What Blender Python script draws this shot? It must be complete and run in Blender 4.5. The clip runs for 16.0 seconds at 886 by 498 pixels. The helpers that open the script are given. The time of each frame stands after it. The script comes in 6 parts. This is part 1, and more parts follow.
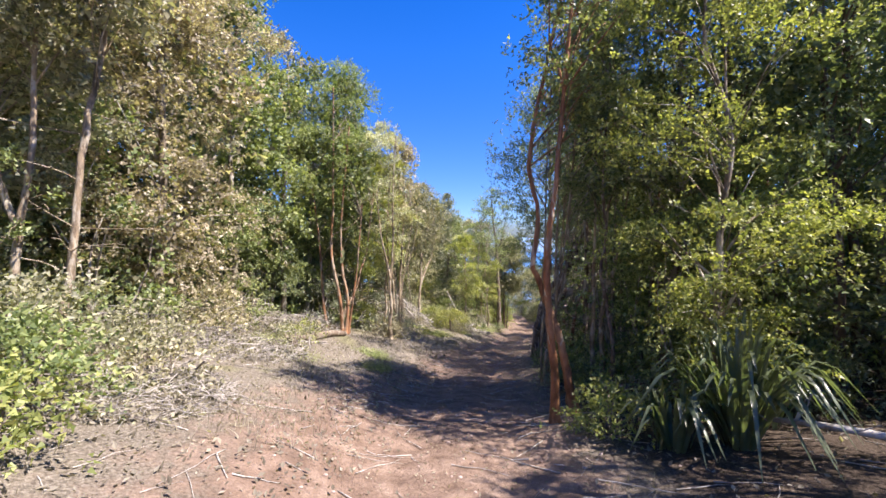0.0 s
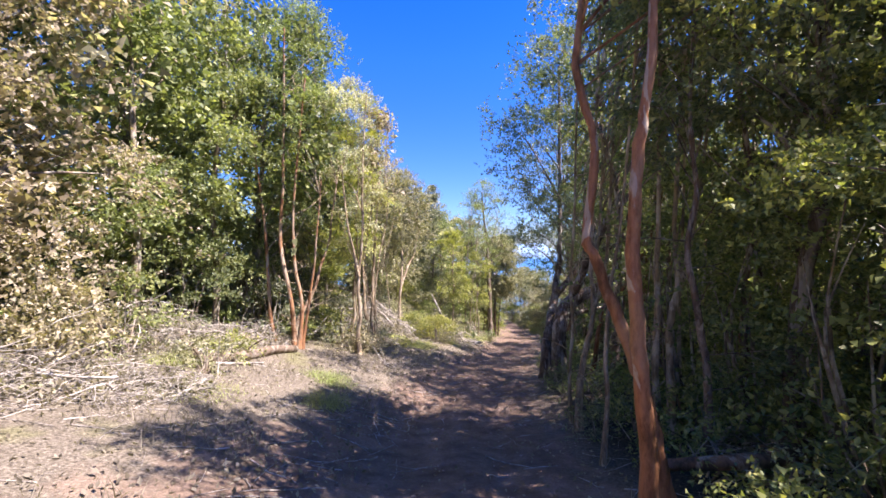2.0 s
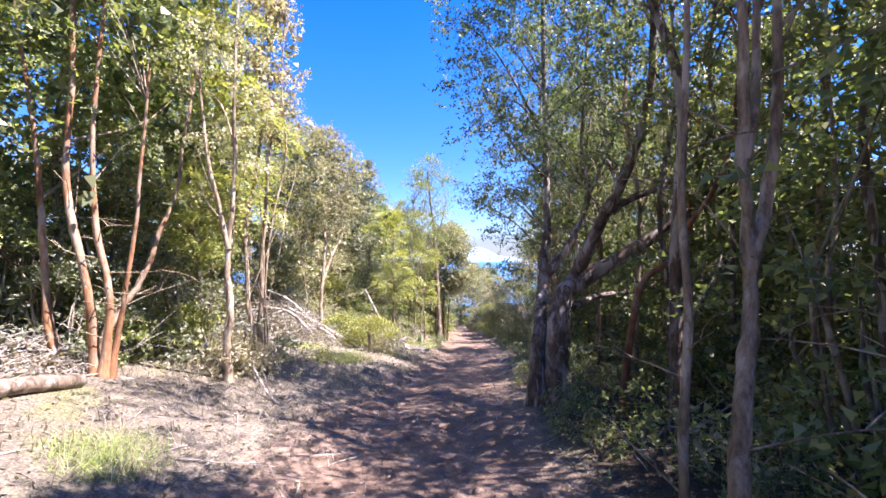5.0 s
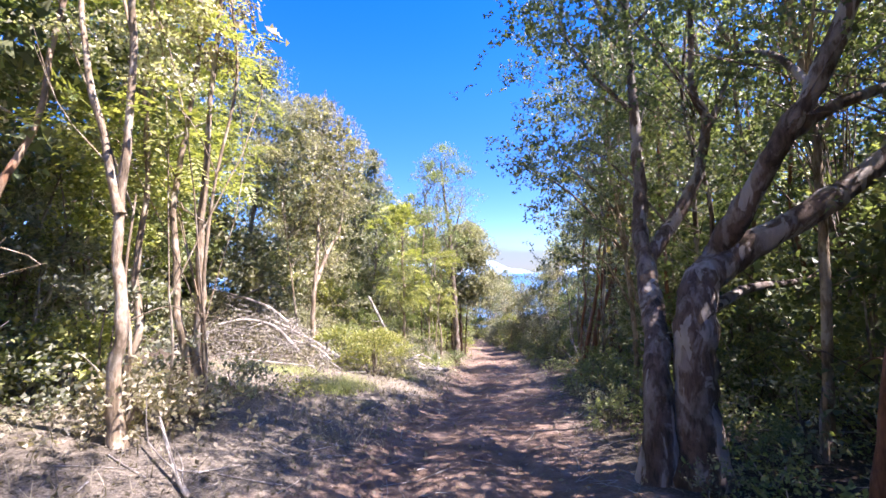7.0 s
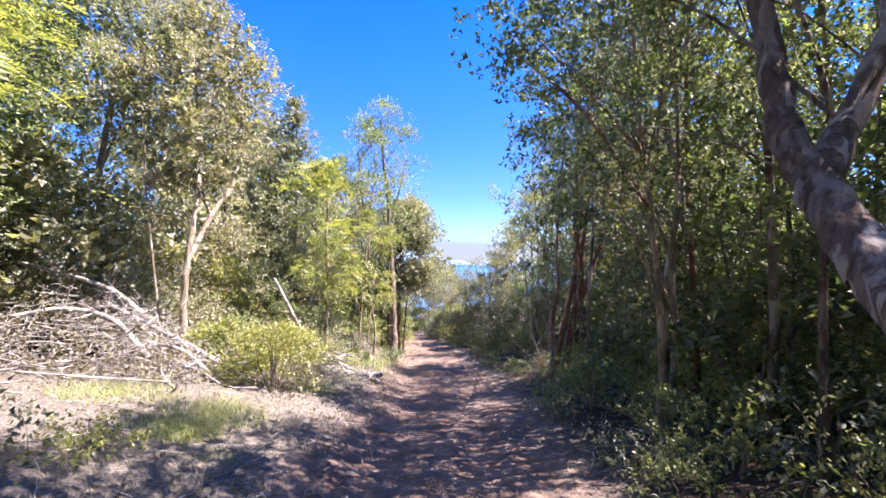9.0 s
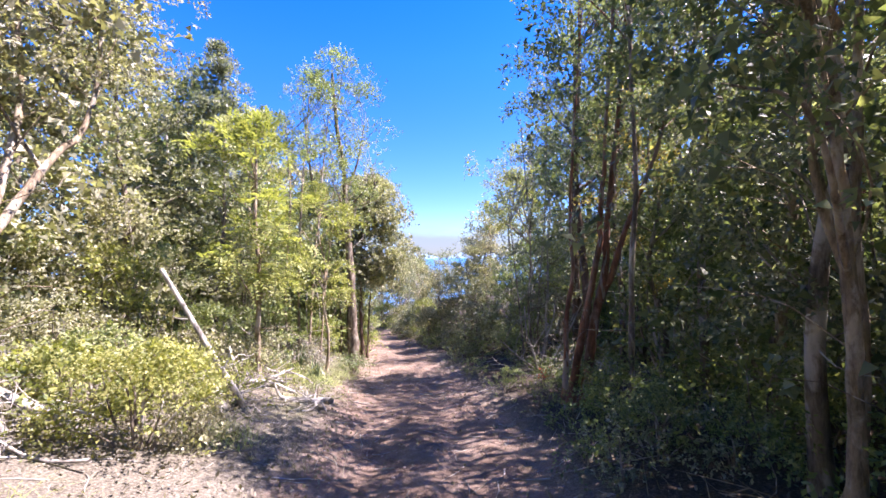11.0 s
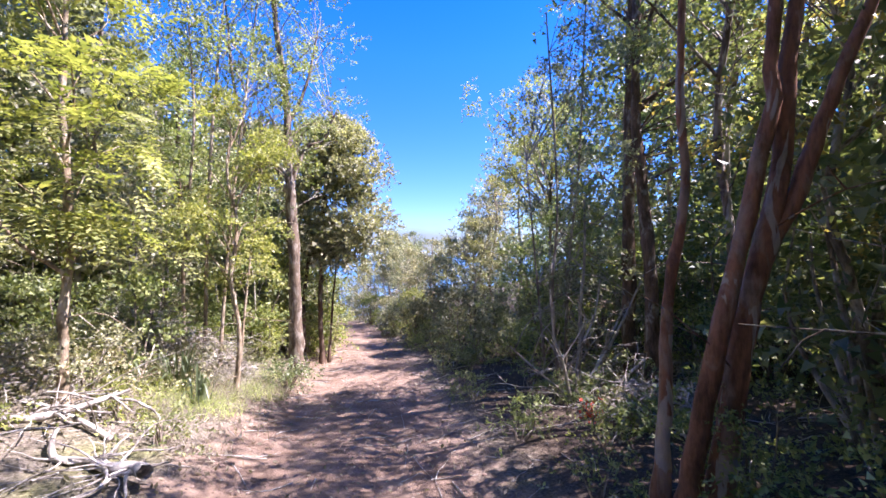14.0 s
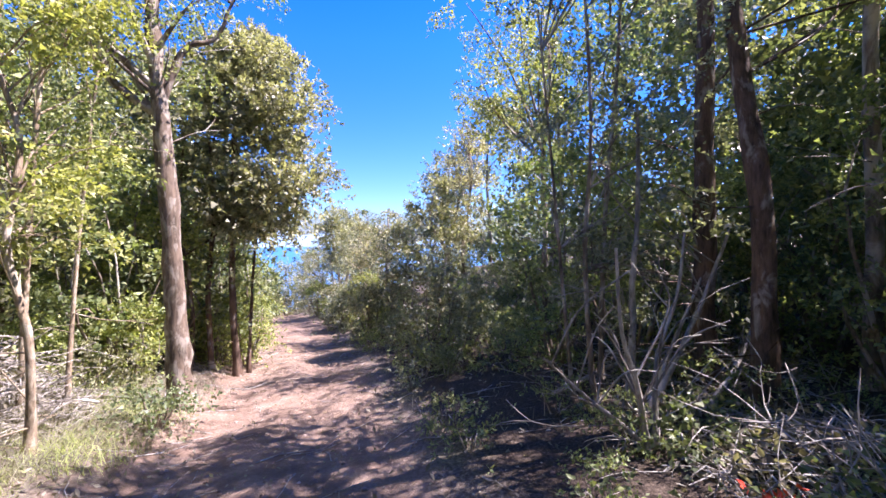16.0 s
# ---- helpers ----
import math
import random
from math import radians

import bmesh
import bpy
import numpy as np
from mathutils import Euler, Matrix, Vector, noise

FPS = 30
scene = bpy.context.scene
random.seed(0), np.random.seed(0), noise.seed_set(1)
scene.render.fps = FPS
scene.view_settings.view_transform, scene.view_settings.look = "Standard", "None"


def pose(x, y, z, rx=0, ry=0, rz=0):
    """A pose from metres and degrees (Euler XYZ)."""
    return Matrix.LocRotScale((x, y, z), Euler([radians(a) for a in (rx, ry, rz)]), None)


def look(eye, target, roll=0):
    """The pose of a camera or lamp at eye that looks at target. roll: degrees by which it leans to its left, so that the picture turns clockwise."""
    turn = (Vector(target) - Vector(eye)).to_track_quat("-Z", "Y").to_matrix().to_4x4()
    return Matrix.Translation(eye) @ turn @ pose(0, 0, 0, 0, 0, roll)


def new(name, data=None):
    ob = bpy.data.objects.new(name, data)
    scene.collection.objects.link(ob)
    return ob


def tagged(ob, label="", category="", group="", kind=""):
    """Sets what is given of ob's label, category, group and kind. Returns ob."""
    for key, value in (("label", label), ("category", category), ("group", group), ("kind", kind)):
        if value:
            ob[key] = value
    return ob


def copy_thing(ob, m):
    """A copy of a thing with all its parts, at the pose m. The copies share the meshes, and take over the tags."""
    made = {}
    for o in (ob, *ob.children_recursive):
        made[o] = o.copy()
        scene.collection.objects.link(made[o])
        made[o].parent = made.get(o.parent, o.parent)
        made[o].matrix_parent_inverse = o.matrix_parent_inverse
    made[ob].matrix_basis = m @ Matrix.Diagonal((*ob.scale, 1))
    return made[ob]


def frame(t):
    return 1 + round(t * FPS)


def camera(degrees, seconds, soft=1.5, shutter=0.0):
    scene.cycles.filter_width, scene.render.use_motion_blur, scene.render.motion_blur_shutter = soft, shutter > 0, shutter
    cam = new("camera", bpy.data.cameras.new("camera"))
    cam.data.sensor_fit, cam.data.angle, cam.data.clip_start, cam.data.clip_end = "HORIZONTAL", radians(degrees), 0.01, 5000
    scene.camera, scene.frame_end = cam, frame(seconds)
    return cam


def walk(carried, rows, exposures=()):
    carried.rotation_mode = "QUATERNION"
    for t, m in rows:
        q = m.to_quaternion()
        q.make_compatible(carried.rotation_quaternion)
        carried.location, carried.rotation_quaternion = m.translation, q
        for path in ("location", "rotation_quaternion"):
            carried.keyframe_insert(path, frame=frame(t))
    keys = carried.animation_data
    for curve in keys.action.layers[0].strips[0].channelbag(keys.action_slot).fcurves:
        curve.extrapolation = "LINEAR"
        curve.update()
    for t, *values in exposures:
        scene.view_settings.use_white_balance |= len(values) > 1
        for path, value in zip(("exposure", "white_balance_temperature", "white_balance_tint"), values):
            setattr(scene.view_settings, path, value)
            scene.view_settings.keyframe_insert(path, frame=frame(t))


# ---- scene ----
cam = camera(92.6, 16.0, soft=1.6)
METRES, EYE, TILT, LEAN, TURN = 22.0, 1.5, 0.0, 0.0, 0.0
ROWS = [
    (0.0, 0.0, 0.0, 0.0, 0.0, 0.0, 0.0),
    (0.5, 0.0028, 0.0328, -0.0052, -0.79, 0.37, -0.17),
    (1.0, 0.003, 0.0662, -0.0104, -1.36, 0.9, -0.2),
    (1.5, 0.0038, 0.1014, -0.0144, -1.7, 0.94, -0.09),
    (2.0, 0.0021, 0.1343, -0.0179, -1.98, 0.74, -0.06),
    (2.5, -0.0006, 0.1652, -0.0222, -2.52, 0.99, 0.1),
    (3.0, -0.0009, 0.1959, -0.0268, -5.9, 1.61, 0.45),
    (3.5, 0.0016, 0.2261, -0.0328, -10.65, 1.45, 0.92),
    (4.0, 0.0076, 0.2561, -0.0395, -10.9, 1.36, 0.44),
    (6.5, 0.0234, 0.4098, -0.065, -7.82, 1.55, 0.86),
    (7.0, 0.0232, 0.4422, -0.0695, -8.45, 3.16, 1.28),
    (7.5, 0.0232, 0.4752, -0.0751, -11.13, 3.23, 0.91),
    (8.0, 0.0305, 0.5067, -0.0771, -13.56, 3.15, 0.47),
    (8.5, 0.0385, 0.5372, -0.0805, -15.34, 3.02, 0.17),
    (9.0, 0.0452, 0.5682, -0.0827, -16.7, 1.74, -0.06),
    (11.5, 0.0878, 0.7082, -0.0969, -22.48, 0.71, 1.24),
    (12.0, 0.1023, 0.7339, -0.1019, -23.82, 0.52, 0.91),
    (12.5, 0.119, 0.7585, -0.107, -23.96, 0.55, 0.09),
    (13.0, 0.1326, 0.7836, -0.1106, -23.74, 0.65, -0.36),
    (13.5, 0.146, 0.8085, -0.1163, -21.48, 0.95, -0.28),
    (14.0, 0.1568, 0.8342, -0.1238, -20.22, 0.57, 0.12),
    (14.5, 0.1681, 0.8634, -0.13, -18.9, 0.35, 0.74),
    (15.0, 0.1763, 0.8944, -0.1349, -18.3, -0.72, 0.98),
    (15.5, 0.1853, 0.9245, -0.1387, -20.44, -0.88, 0.93),
    (16.0, 0.1951, 0.9532, -0.1423, -26.3, -1.04, 0.97),
]
walk(cam, [(t, pose(0, 0, EYE, TILT, LEAN, TURN) @ pose(METRES * x, METRES * y, METRES * z, 90 + pitch, roll, yaw)) for t, x, y, z, yaw, pitch, roll in ROWS],
     exposures=[(0.0, 2.36, 6600, 20), (1.5, 2.46, 6650, 22), (2.5, 2.78, 6620, 30), (3.5, 3.1, 6420, 30), (9.0, 2.99, 6230, 31), (16.0, 2.93, 6080, 33)])

# ---- world, sun ----
SUN_AZ, SUN_EL = 106.0, 57.0          # degrees clockwise from +y, and above the horizon
world = bpy.data.worlds.new("sky")
scene.world = world
world.use_nodes = True
wn, wl = world.node_tree.nodes, world.node_tree.links
wn.clear()
w_out = wn.new("ShaderNodeOutputWorld")
w_bg = wn.new("ShaderNodeBackground")
w_bg.inputs["Strength"].default_value = 0.056
sky = wn.new("ShaderNodeTexSky")
sky.sky_type = "NISHITA"
sky.sun_disc = False
sky.sun_elevation = radians(SUN_EL)
sky.sun_rotation = radians(SUN_AZ)
sky.altitude = 100
sky.air_density, sky.dust_density, sky.ozone_density = 1.0, 0.1, 3.0
w_co = wn.new("ShaderNodeTexCoord")
w_sep = wn.new("ShaderNodeSeparateXYZ")
wl.new(w_co.outputs["Generated"], w_sep.inputs[0])
w_map = wn.new("ShaderNodeMapping")
w_map.inputs["Scale"].default_value = (3.0, 3.0, 11.0)
wl.new(w_co.outputs["Generated"], w_map.inputs["Vector"])
w_noise = wn.new("ShaderNodeTexNoise")
w_noise.inputs["Scale"].default_value = 1.6
w_noise.inputs["Detail"].default_value = 6
wl.new(w_map.outputs[0], w_noise.inputs["Vector"])
# a bank of low cloud all round the horizon, ragged at its top
w_add = wn.new("ShaderNodeMath"); w_add.operation = "MULTIPLY_ADD"
wl.new(w_noise.outputs["Fac"], w_add.inputs[0])
w_add.inputs[1].default_value = -0.105
wl.new(w_sep.outputs["Z"], w_add.inputs[2])
w_ramp = wn.new("ShaderNodeMapRange")
w_ramp.interpolation_type = "SMOOTHSTEP"
wl.new(w_add.outputs[0], w_ramp.inputs["Value"])
w_ramp.inputs["From Min"].default_value = -0.015
w_ramp.inputs["From Max"].default_value = 0.03
w_ramp.inputs["To Min"].default_value = 0.72
w_ramp.inputs["To Max"].default_value = 0.0
w_mix = wn.new("ShaderNodeMix"); w_mix.data_type = "RGBA"
wl.new(w_ramp.outputs[0], w_mix.inputs["Factor"])
w_hsv = wn.new("ShaderNodeHueSaturation")          # the clear, deep blue of southern air
w_hsv.inputs["Saturation"].default_value = 1.42
w_hsv.inputs["Hue"].default_value = 0.512
wl.new(sky.outputs[0], w_hsv.inputs["Color"])
# paler but still blue air low down
w_low = wn.new("ShaderNodeMapRange")
wl.new(w_sep.outputs["Z"], w_low.inputs["Value"])
w_low.inputs["From Min"].default_value, w_low.inputs["From Max"].default_value = 0.0, 0.42
w_air = wn.new("ShaderNodeMix"); w_air.data_type = "RGBA"
wl.new(w_low.outputs[0], w_air.inputs["Factor"])
w_air.inputs["A"].default_value = (0.36, 0.47, 0.70, 1)
w_air.inputs["B"].default_value = (0.72, 0.80, 0.95, 1)
w_mul = wn.new("ShaderNodeMix"); w_mul.data_type = "RGBA"; w_mul.blend_type = "MULTIPLY"
w_mul.inputs["Factor"].default_value = 1
wl.new(w_hsv.outputs[0], w_mul.inputs["A"])
wl.new(w_air.outputs["Result"], w_mul.inputs["B"])
wl.new(w_mul.outputs["Result"], w_mix.inputs["A"])
w_mix.inputs["B"].default_value = (1.2, 1.28, 1.42, 1)
wl.new(w_mix.outputs["Result"], w_bg.inputs["Color"])
wl.new(w_bg.outputs[0], w_out.inputs[0])

sun = new("sun", bpy.data.lights.new("sun", "SUN"))
sun.data.energy, sun.data.angle, sun.data.color = 2.75, radians(0.53), (1.0, 0.95, 0.86)
_az, _el = radians(SUN_AZ), radians(SUN_EL)
_to = Vector((math.sin(_az) * math.cos(_el), math.cos(_az) * math.cos(_el), math.sin(_el)))
sun.matrix_world = look(_to * 60, (0, 0, 0))

# ---- materials ----
def nodes_of(name):
    m = bpy.data.materials.new(name)
    m.use_nodes = True
    t = m.node_tree
    t.nodes.clear()
    out = t.nodes.new("ShaderNodeOutputMaterial")
    return m, t.nodes, t.links, out


def ramp(n, stops):
    r = n.new("ShaderNodeValToRGB")
    e = r.color_ramp.elements
    while len(e) < len(stops):
        e.new(0.5)
    for i, (p, c) in enumerate(stops):
        e[i].position, e[i].color = p, (*c, 1)
    return r


def leaf_material(name, dark, mid, light, rough=0.46, through_light=0.34, gloss=0.36):
    """Leaves: every blade and every plant a little different, shiny above, glowing a little against the sun."""
    m, n, l, out = nodes_of(name)
    geo = n.new("ShaderNodeNewGeometry")
    obj = n.new("ShaderNodeObjectInfo")
    r = ramp(n, [(0.0, dark), (0.5, mid), (1.0, light)])
    l.new(geo.outputs["Random Per Island"], r.inputs[0])
    hue = n.new("ShaderNodeHueSaturation")
    hue.inputs["Saturation"].default_value = 0.86
    shift = n.new("ShaderNodeMapRange")
    l.new(obj.outputs["Random"], shift.inputs["Value"])
    shift.inputs["To Min"].default_value, shift.inputs["To Max"].default_value = 0.485, 0.515
    l.new(shift.outputs[0], hue.inputs["Hue"])
    tc = n.new("ShaderNodeTexCoord")
    big = n.new("ShaderNodeTexNoise")
    big.inputs["Scale"].default_value = 0.9
    big.inputs["Detail"].default_value = 3
    l.new(tc.outputs["Object"], big.inputs["Vector"])
    val = n.new("ShaderNodeMapRange")
    l.new(big.outputs["Fac"], val.inputs["Value"])
    val.inputs["From Min"].default_value, val.inputs["From Max"].default_value = 0.3, 0.7
    val.inputs["To Min"].default_value, val.inputs["To Max"].default_value = 0.72, 1.45
    l.new(val.outputs[0], hue.inputs["Value"])
    l.new(r.outputs[0], hue.inputs["Color"])
    b = n.new("ShaderNodeBsdfPrincipled")
    l.new(hue.outputs[0], b.inputs["Base Color"])
    b.inputs["Roughness"].default_value = rough
    b.inputs["Specular IOR Level"].default_value = gloss
    tr = n.new("ShaderNodeBsdfTranslucent")
    warm = n.new("ShaderNodeMix"); warm.data_type = "RGBA"; warm.blend_type = "MULTIPLY"
    warm.inputs["Factor"].default_value = 1
    l.new(hue.outputs[0], warm.inputs["A"])
    warm.inputs["B"].default_value = (1.5, 1.6, 0.7, 1)
    l.new(warm.outputs["Result"], tr.inputs["Color"])
    mix = n.new("ShaderNodeMixShader")
    mix.inputs[0].default_value = through_light
    l.new(b.outputs[0], mix.inputs[1]); l.new(tr.outputs[0], mix.inputs[2])
    l.new(mix.outputs[0], out.inputs[0])
    return m


def bark_material(name, base, dark, pale, pale_amount=0.5, patch=3.0, rough=0.85, bump=0.5, flake=None):
    """Bark: grain drawn out along the stem, dark cracks, pale lichen or peeled patches."""
    m, n, l, out = nodes_of(name)
    tc = n.new("ShaderNodeTexCoord")
    mp = n.new("ShaderNodeMapping"); mp.inputs["Scale"].default_value = (1, 1, 0.22)
    l.new(tc.outputs["Object"], mp.inputs["Vector"])
    grain = n.new("ShaderNodeTexNoise"); grain.inputs["Scale"].default_value = 26; grain.inputs["Detail"].default_value = 6
    grain.inputs["Roughness"].default_value = 0.7
    l.new(mp.outputs[0], grain.inputs["Vector"])
    r = ramp(n, [(0.3, dark), (0.52, base), (0.75, tuple(min(1, c * 1.35) for c in base))])
    l.new(grain.outputs["Fac"], r.inputs[0])
    mp2 = n.new("ShaderNodeMapping"); mp2.inputs["Scale"].default_value = (1, 1, 0.45)
    l.new(tc.outputs["Object"], mp2.inputs["Vector"])
    spots = n.new("ShaderNodeTexNoise"); spots.inputs["Scale"].default_value = patch; spots.inputs["Detail"].default_value = 7
    spots.inputs["Roughness"].default_value = 0.62; spots.inputs["Distortion"].default_value = 0.6
    l.new(mp2.outputs[0], spots.inputs["Vector"])
    cut = n.new("ShaderNodeMapRange")
    cut.inputs["From Min"].default_value = 0.62 - 0.25 * pale_amount
    cut.inputs["From Max"].default_value = 0.70 - 0.25 * pale_amount
    l.new(spots.outputs["Fac"], cut.inputs["Value"])
    mixc = n.new("ShaderNodeMix"); mixc.data_type = "RGBA"
    l.new(cut.outputs[0], mixc.inputs["Factor"])
    l.new(r.outputs[0], mixc.inputs["A"]); mixc.inputs["B"].default_value = (*pale, 1)
    if flake:
        # fresh bare patches where the thin bark has just come away, crisp at the edge
        mp3 = n.new("ShaderNodeMapping"); mp3.inputs["Scale"].default_value = (1, 1, 0.3)
        l.new(tc.outputs["Object"], mp3.inputs["Vector"])
        peel = n.new("ShaderNodeTexNoise"); peel.inputs["Scale"].default_value = 5.5; peel.inputs["Detail"].default_value = 7
        peel.inputs["Roughness"].default_value = 0.5; peel.inputs["Distortion"].default_value = 0.9
        l.new(mp3.outputs[0], peel.inputs["Vector"])
        cut2 = n.new("ShaderNodeMapRange")
        cut2.inputs["From Min"].default_value, cut2.inputs["From Max"].default_value = flake[3], flake[3] + 0.018
        l.new(peel.outputs["Fac"], cut2.inputs["Value"])
        bare = n.new("ShaderNodeMix"); bare.data_type = "RGBA"; bare.blend_type = "MULTIPLY"
        bare.inputs["Factor"].default_value = 0.45
        bare.inputs["A"].default_value = (*flake[:3], 1); l.new(grain.outputs["Fac"], bare.inputs["B"])
        over = n.new("ShaderNodeMix"); over.data_type = "RGBA"
        l.new(cut2.outputs[0], over.inputs["Factor"]); l.new(mixc.outputs["Result"], over.inputs["A"]); l.new(bare.outputs["Result"], over.inputs["B"])
        mixc = over
    # broad weathering and streaks of algae
    mp4 = n.new("ShaderNodeMapping"); mp4.inputs["Scale"].default_value = (1, 1, 0.35)
    l.new(tc.outputs["Object"], mp4.inputs["Vector"])
    stain = n.new("ShaderNodeTexNoise"); stain.inputs["Scale"].default_value = 5.0; stain.inputs["Detail"].default_value = 8
    stain.inputs["Roughness"].default_value = 0.72
    l.new(mp4.outputs[0], stain.inputs["Vector"])
    tone = ramp(n, [(0.36, (0.42, 0.42, 0.38)), (0.5, (0.95, 0.95, 0.95)), (0.66, (1.2, 1.18, 1.12))])
    l.new(stain.outputs["Fac"], tone.inputs[0])
    worn = n.new("ShaderNodeMix"); worn.data_type = "RGBA"; worn.blend_type = "MULTIPLY"
    worn.inputs["Factor"].default_value = 1
    l.new(mixc.outputs["Result"], worn.inputs["A"]); l.new(tone.outputs[0], worn.inputs["B"])
    mixc = worn
    b = n.new("ShaderNodeBsdfPrincipled")
    b.inputs["Roughness"].default_value = rough
    b.inputs["Specular IOR Level"].default_value = 0.25
    l.new(mixc.outputs["Result"], b.inputs["Base Color"])
    bp = n.new("ShaderNodeBump"); bp.inputs["Strength"].default_value = bump; bp.inputs["Distance"].default_value = 0.02
    l.new(grain.outputs["Fac"], bp.inputs["Height"]); l.new(bp.outputs[0], b.inputs["Normal"])
    l.new(b.outputs[0], out.inputs[0])
    return m


def ground_material():
    """Red-brown earth on the trodden way, grey-tan leaf litter and dry grass beside it, mixed by the sheet's own trail mask."""
    m, n, l, out = nodes_of("forest_soil")
    tc = n.new("ShaderNodeTexCoord")
    at = n.new("ShaderNodeAttribute"); at.attribute_name = "trail"
    def noise_tex(scale, detail=6, rough=0.6):
        t = n.new("ShaderNodeTexNoise"); t.inputs["Scale"].default_value = scale
        t.inputs["Detail"].default_value = detail; t.inputs["Roughness"].default_value = rough
        l.new(tc.outputs["Object"], t.inputs["Vector"]); return t
    big, mid, fine = noise_tex(0.55, 4), noise_tex(3.2, 7, 0.65), noise_tex(38, 5, 0.7)
    soil = ramp(n, [(0.28, (0.125, 0.083, 0.060)), (0.5, (0.23, 0.16, 0.12)), (0.75, (0.345, 0.258, 0.20))])
    l.new(mid.outputs["Fac"], soil.inputs[0])
    litter = ramp(n, [(0.3, (0.085, 0.068, 0.052)), (0.48, (0.175, 0.150, 0.118)), (0.7, (0.30, 0.268, 0.215))])
    l.new(fine.outputs["Fac"], litter.inputs[0])
    grass = ramp(n, [(0.35, (0.10, 0.11, 0.035)), (0.65, (0.26, 0.27, 0.09))])
    l.new(fine.outputs["Fac"], grass.inputs[0])
    gm = n.new("ShaderNodeMapRange"); l.new(big.outputs["Fac"], gm.inputs["Value"])
    gm.inputs["From Min"].default_value, gm.inputs["From Max"].default_value = 0.58, 0.68
    gm.inputs["To Max"].default_value = 0.55
    side = n.new("ShaderNodeMix"); side.data_type = "RGBA"
    l.new(gm.outputs[0], side.inputs["Factor"]); l.new(litter.outputs[0], side.inputs["A"]); l.new(grass.outputs[0], side.inputs["B"])
    # much darker brown ground away from the trail, by a mask of its own
    floor_mask = n.new("ShaderNodeAttribute"); floor_mask.attribute_name = "wood_floor"
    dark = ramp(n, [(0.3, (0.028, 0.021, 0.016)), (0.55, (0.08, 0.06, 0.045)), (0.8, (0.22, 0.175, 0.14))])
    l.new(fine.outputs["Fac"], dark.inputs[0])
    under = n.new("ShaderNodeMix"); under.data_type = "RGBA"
    l.new(floor_mask.outputs["Fac"], under.inputs["Factor"]); l.new(side.outputs["Result"], under.inputs["A"]); l.new(dark.outputs[0], under.inputs["B"])
    edge = n.new("ShaderNodeMath"); edge.operation = "MULTIPLY_ADD"
    l.new(mid.outputs["Fac"], edge.inputs[0]); edge.inputs[1].default_value = 0.9
    l.new(at.outputs["Fac"], edge.inputs[2])
    em = n.new("ShaderNodeMapRange"); em.interpolation_type = "SMOOTHSTEP"
    l.new(edge.outputs[0], em.inputs["Value"])
    em.inputs["From Min"].default_value, em.inputs["From Max"].default_value = 0.72, 1.12
    mx = n.new("ShaderNodeMix"); mx.data_type = "RGBA"
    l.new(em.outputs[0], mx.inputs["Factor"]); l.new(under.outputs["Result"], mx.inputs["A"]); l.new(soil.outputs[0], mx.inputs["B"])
    grit = n.new("ShaderNodeMix"); grit.data_type = "RGBA"; grit.blend_type = "OVERLAY"
    grit.inputs["Factor"].default_value = 0.55
    l.new(mx.outputs["Result"], grit.inputs["A"]); l.new(fine.outputs["Fac"], grit.inputs["B"])
    b = n.new("ShaderNodeBsdfPrincipled"); b.inputs["Roughness"].default_value = 0.95
    b.inputs["Specular IOR Level"].default_value = 0.15
    l.new(grit.outputs["Result"], b.inputs["Base Color"])
    hsum = n.new("ShaderNodeMath"); hsum.operation = "MULTIPLY_ADD"
    l.new(fine.outputs["Fac"], hsum.inputs[0]); hsum.inputs[1].default_value = 0.25
    l.new(mid.outputs["Fac"], hsum.inputs[2])
    bp = n.new("ShaderNodeBump"); bp.inputs["Strength"].default_value = 0.9; bp.inputs["Distance"].default_value = 0.11
    l.new(hsum.outputs[0], bp.inputs["Height"]); l.new(bp.outputs[0], b.inputs["Normal"])
    l.new(b.outputs[0], out.inputs[0])
    return m


def plain_material(name, a, b_col, scale=3.0, rough=0.9, island=False):
    m, n, l, out = nodes_of(name)
    b = n.new("ShaderNodeBsdfPrincipled"); b.inputs["Roughness"].default_value = rough
    b.inputs["Specular IOR Level"].default_value = 0.3
    r = ramp(n, [(0.3, a), (0.7, b_col)])
    if island:
        g = n.new("ShaderNodeNewGeometry"); l.new(g.outputs["Random Per Island"], r.inputs[0])
    else:
        tc = n.new("ShaderNodeTexCoord"); t = n.new("ShaderNodeTexNoise"); t.inputs["Scale"].default_value = scale
        t.inputs["Detail"].default_value = 6
        l.new(tc.outputs["Object"], t.inputs["Vector"]); l.new(t.outputs["Fac"], r.inputs[0])
    l.new(r.outputs[0], b.inputs["Base Color"]); l.new(b.outputs[0], out.inputs[0])
    return m


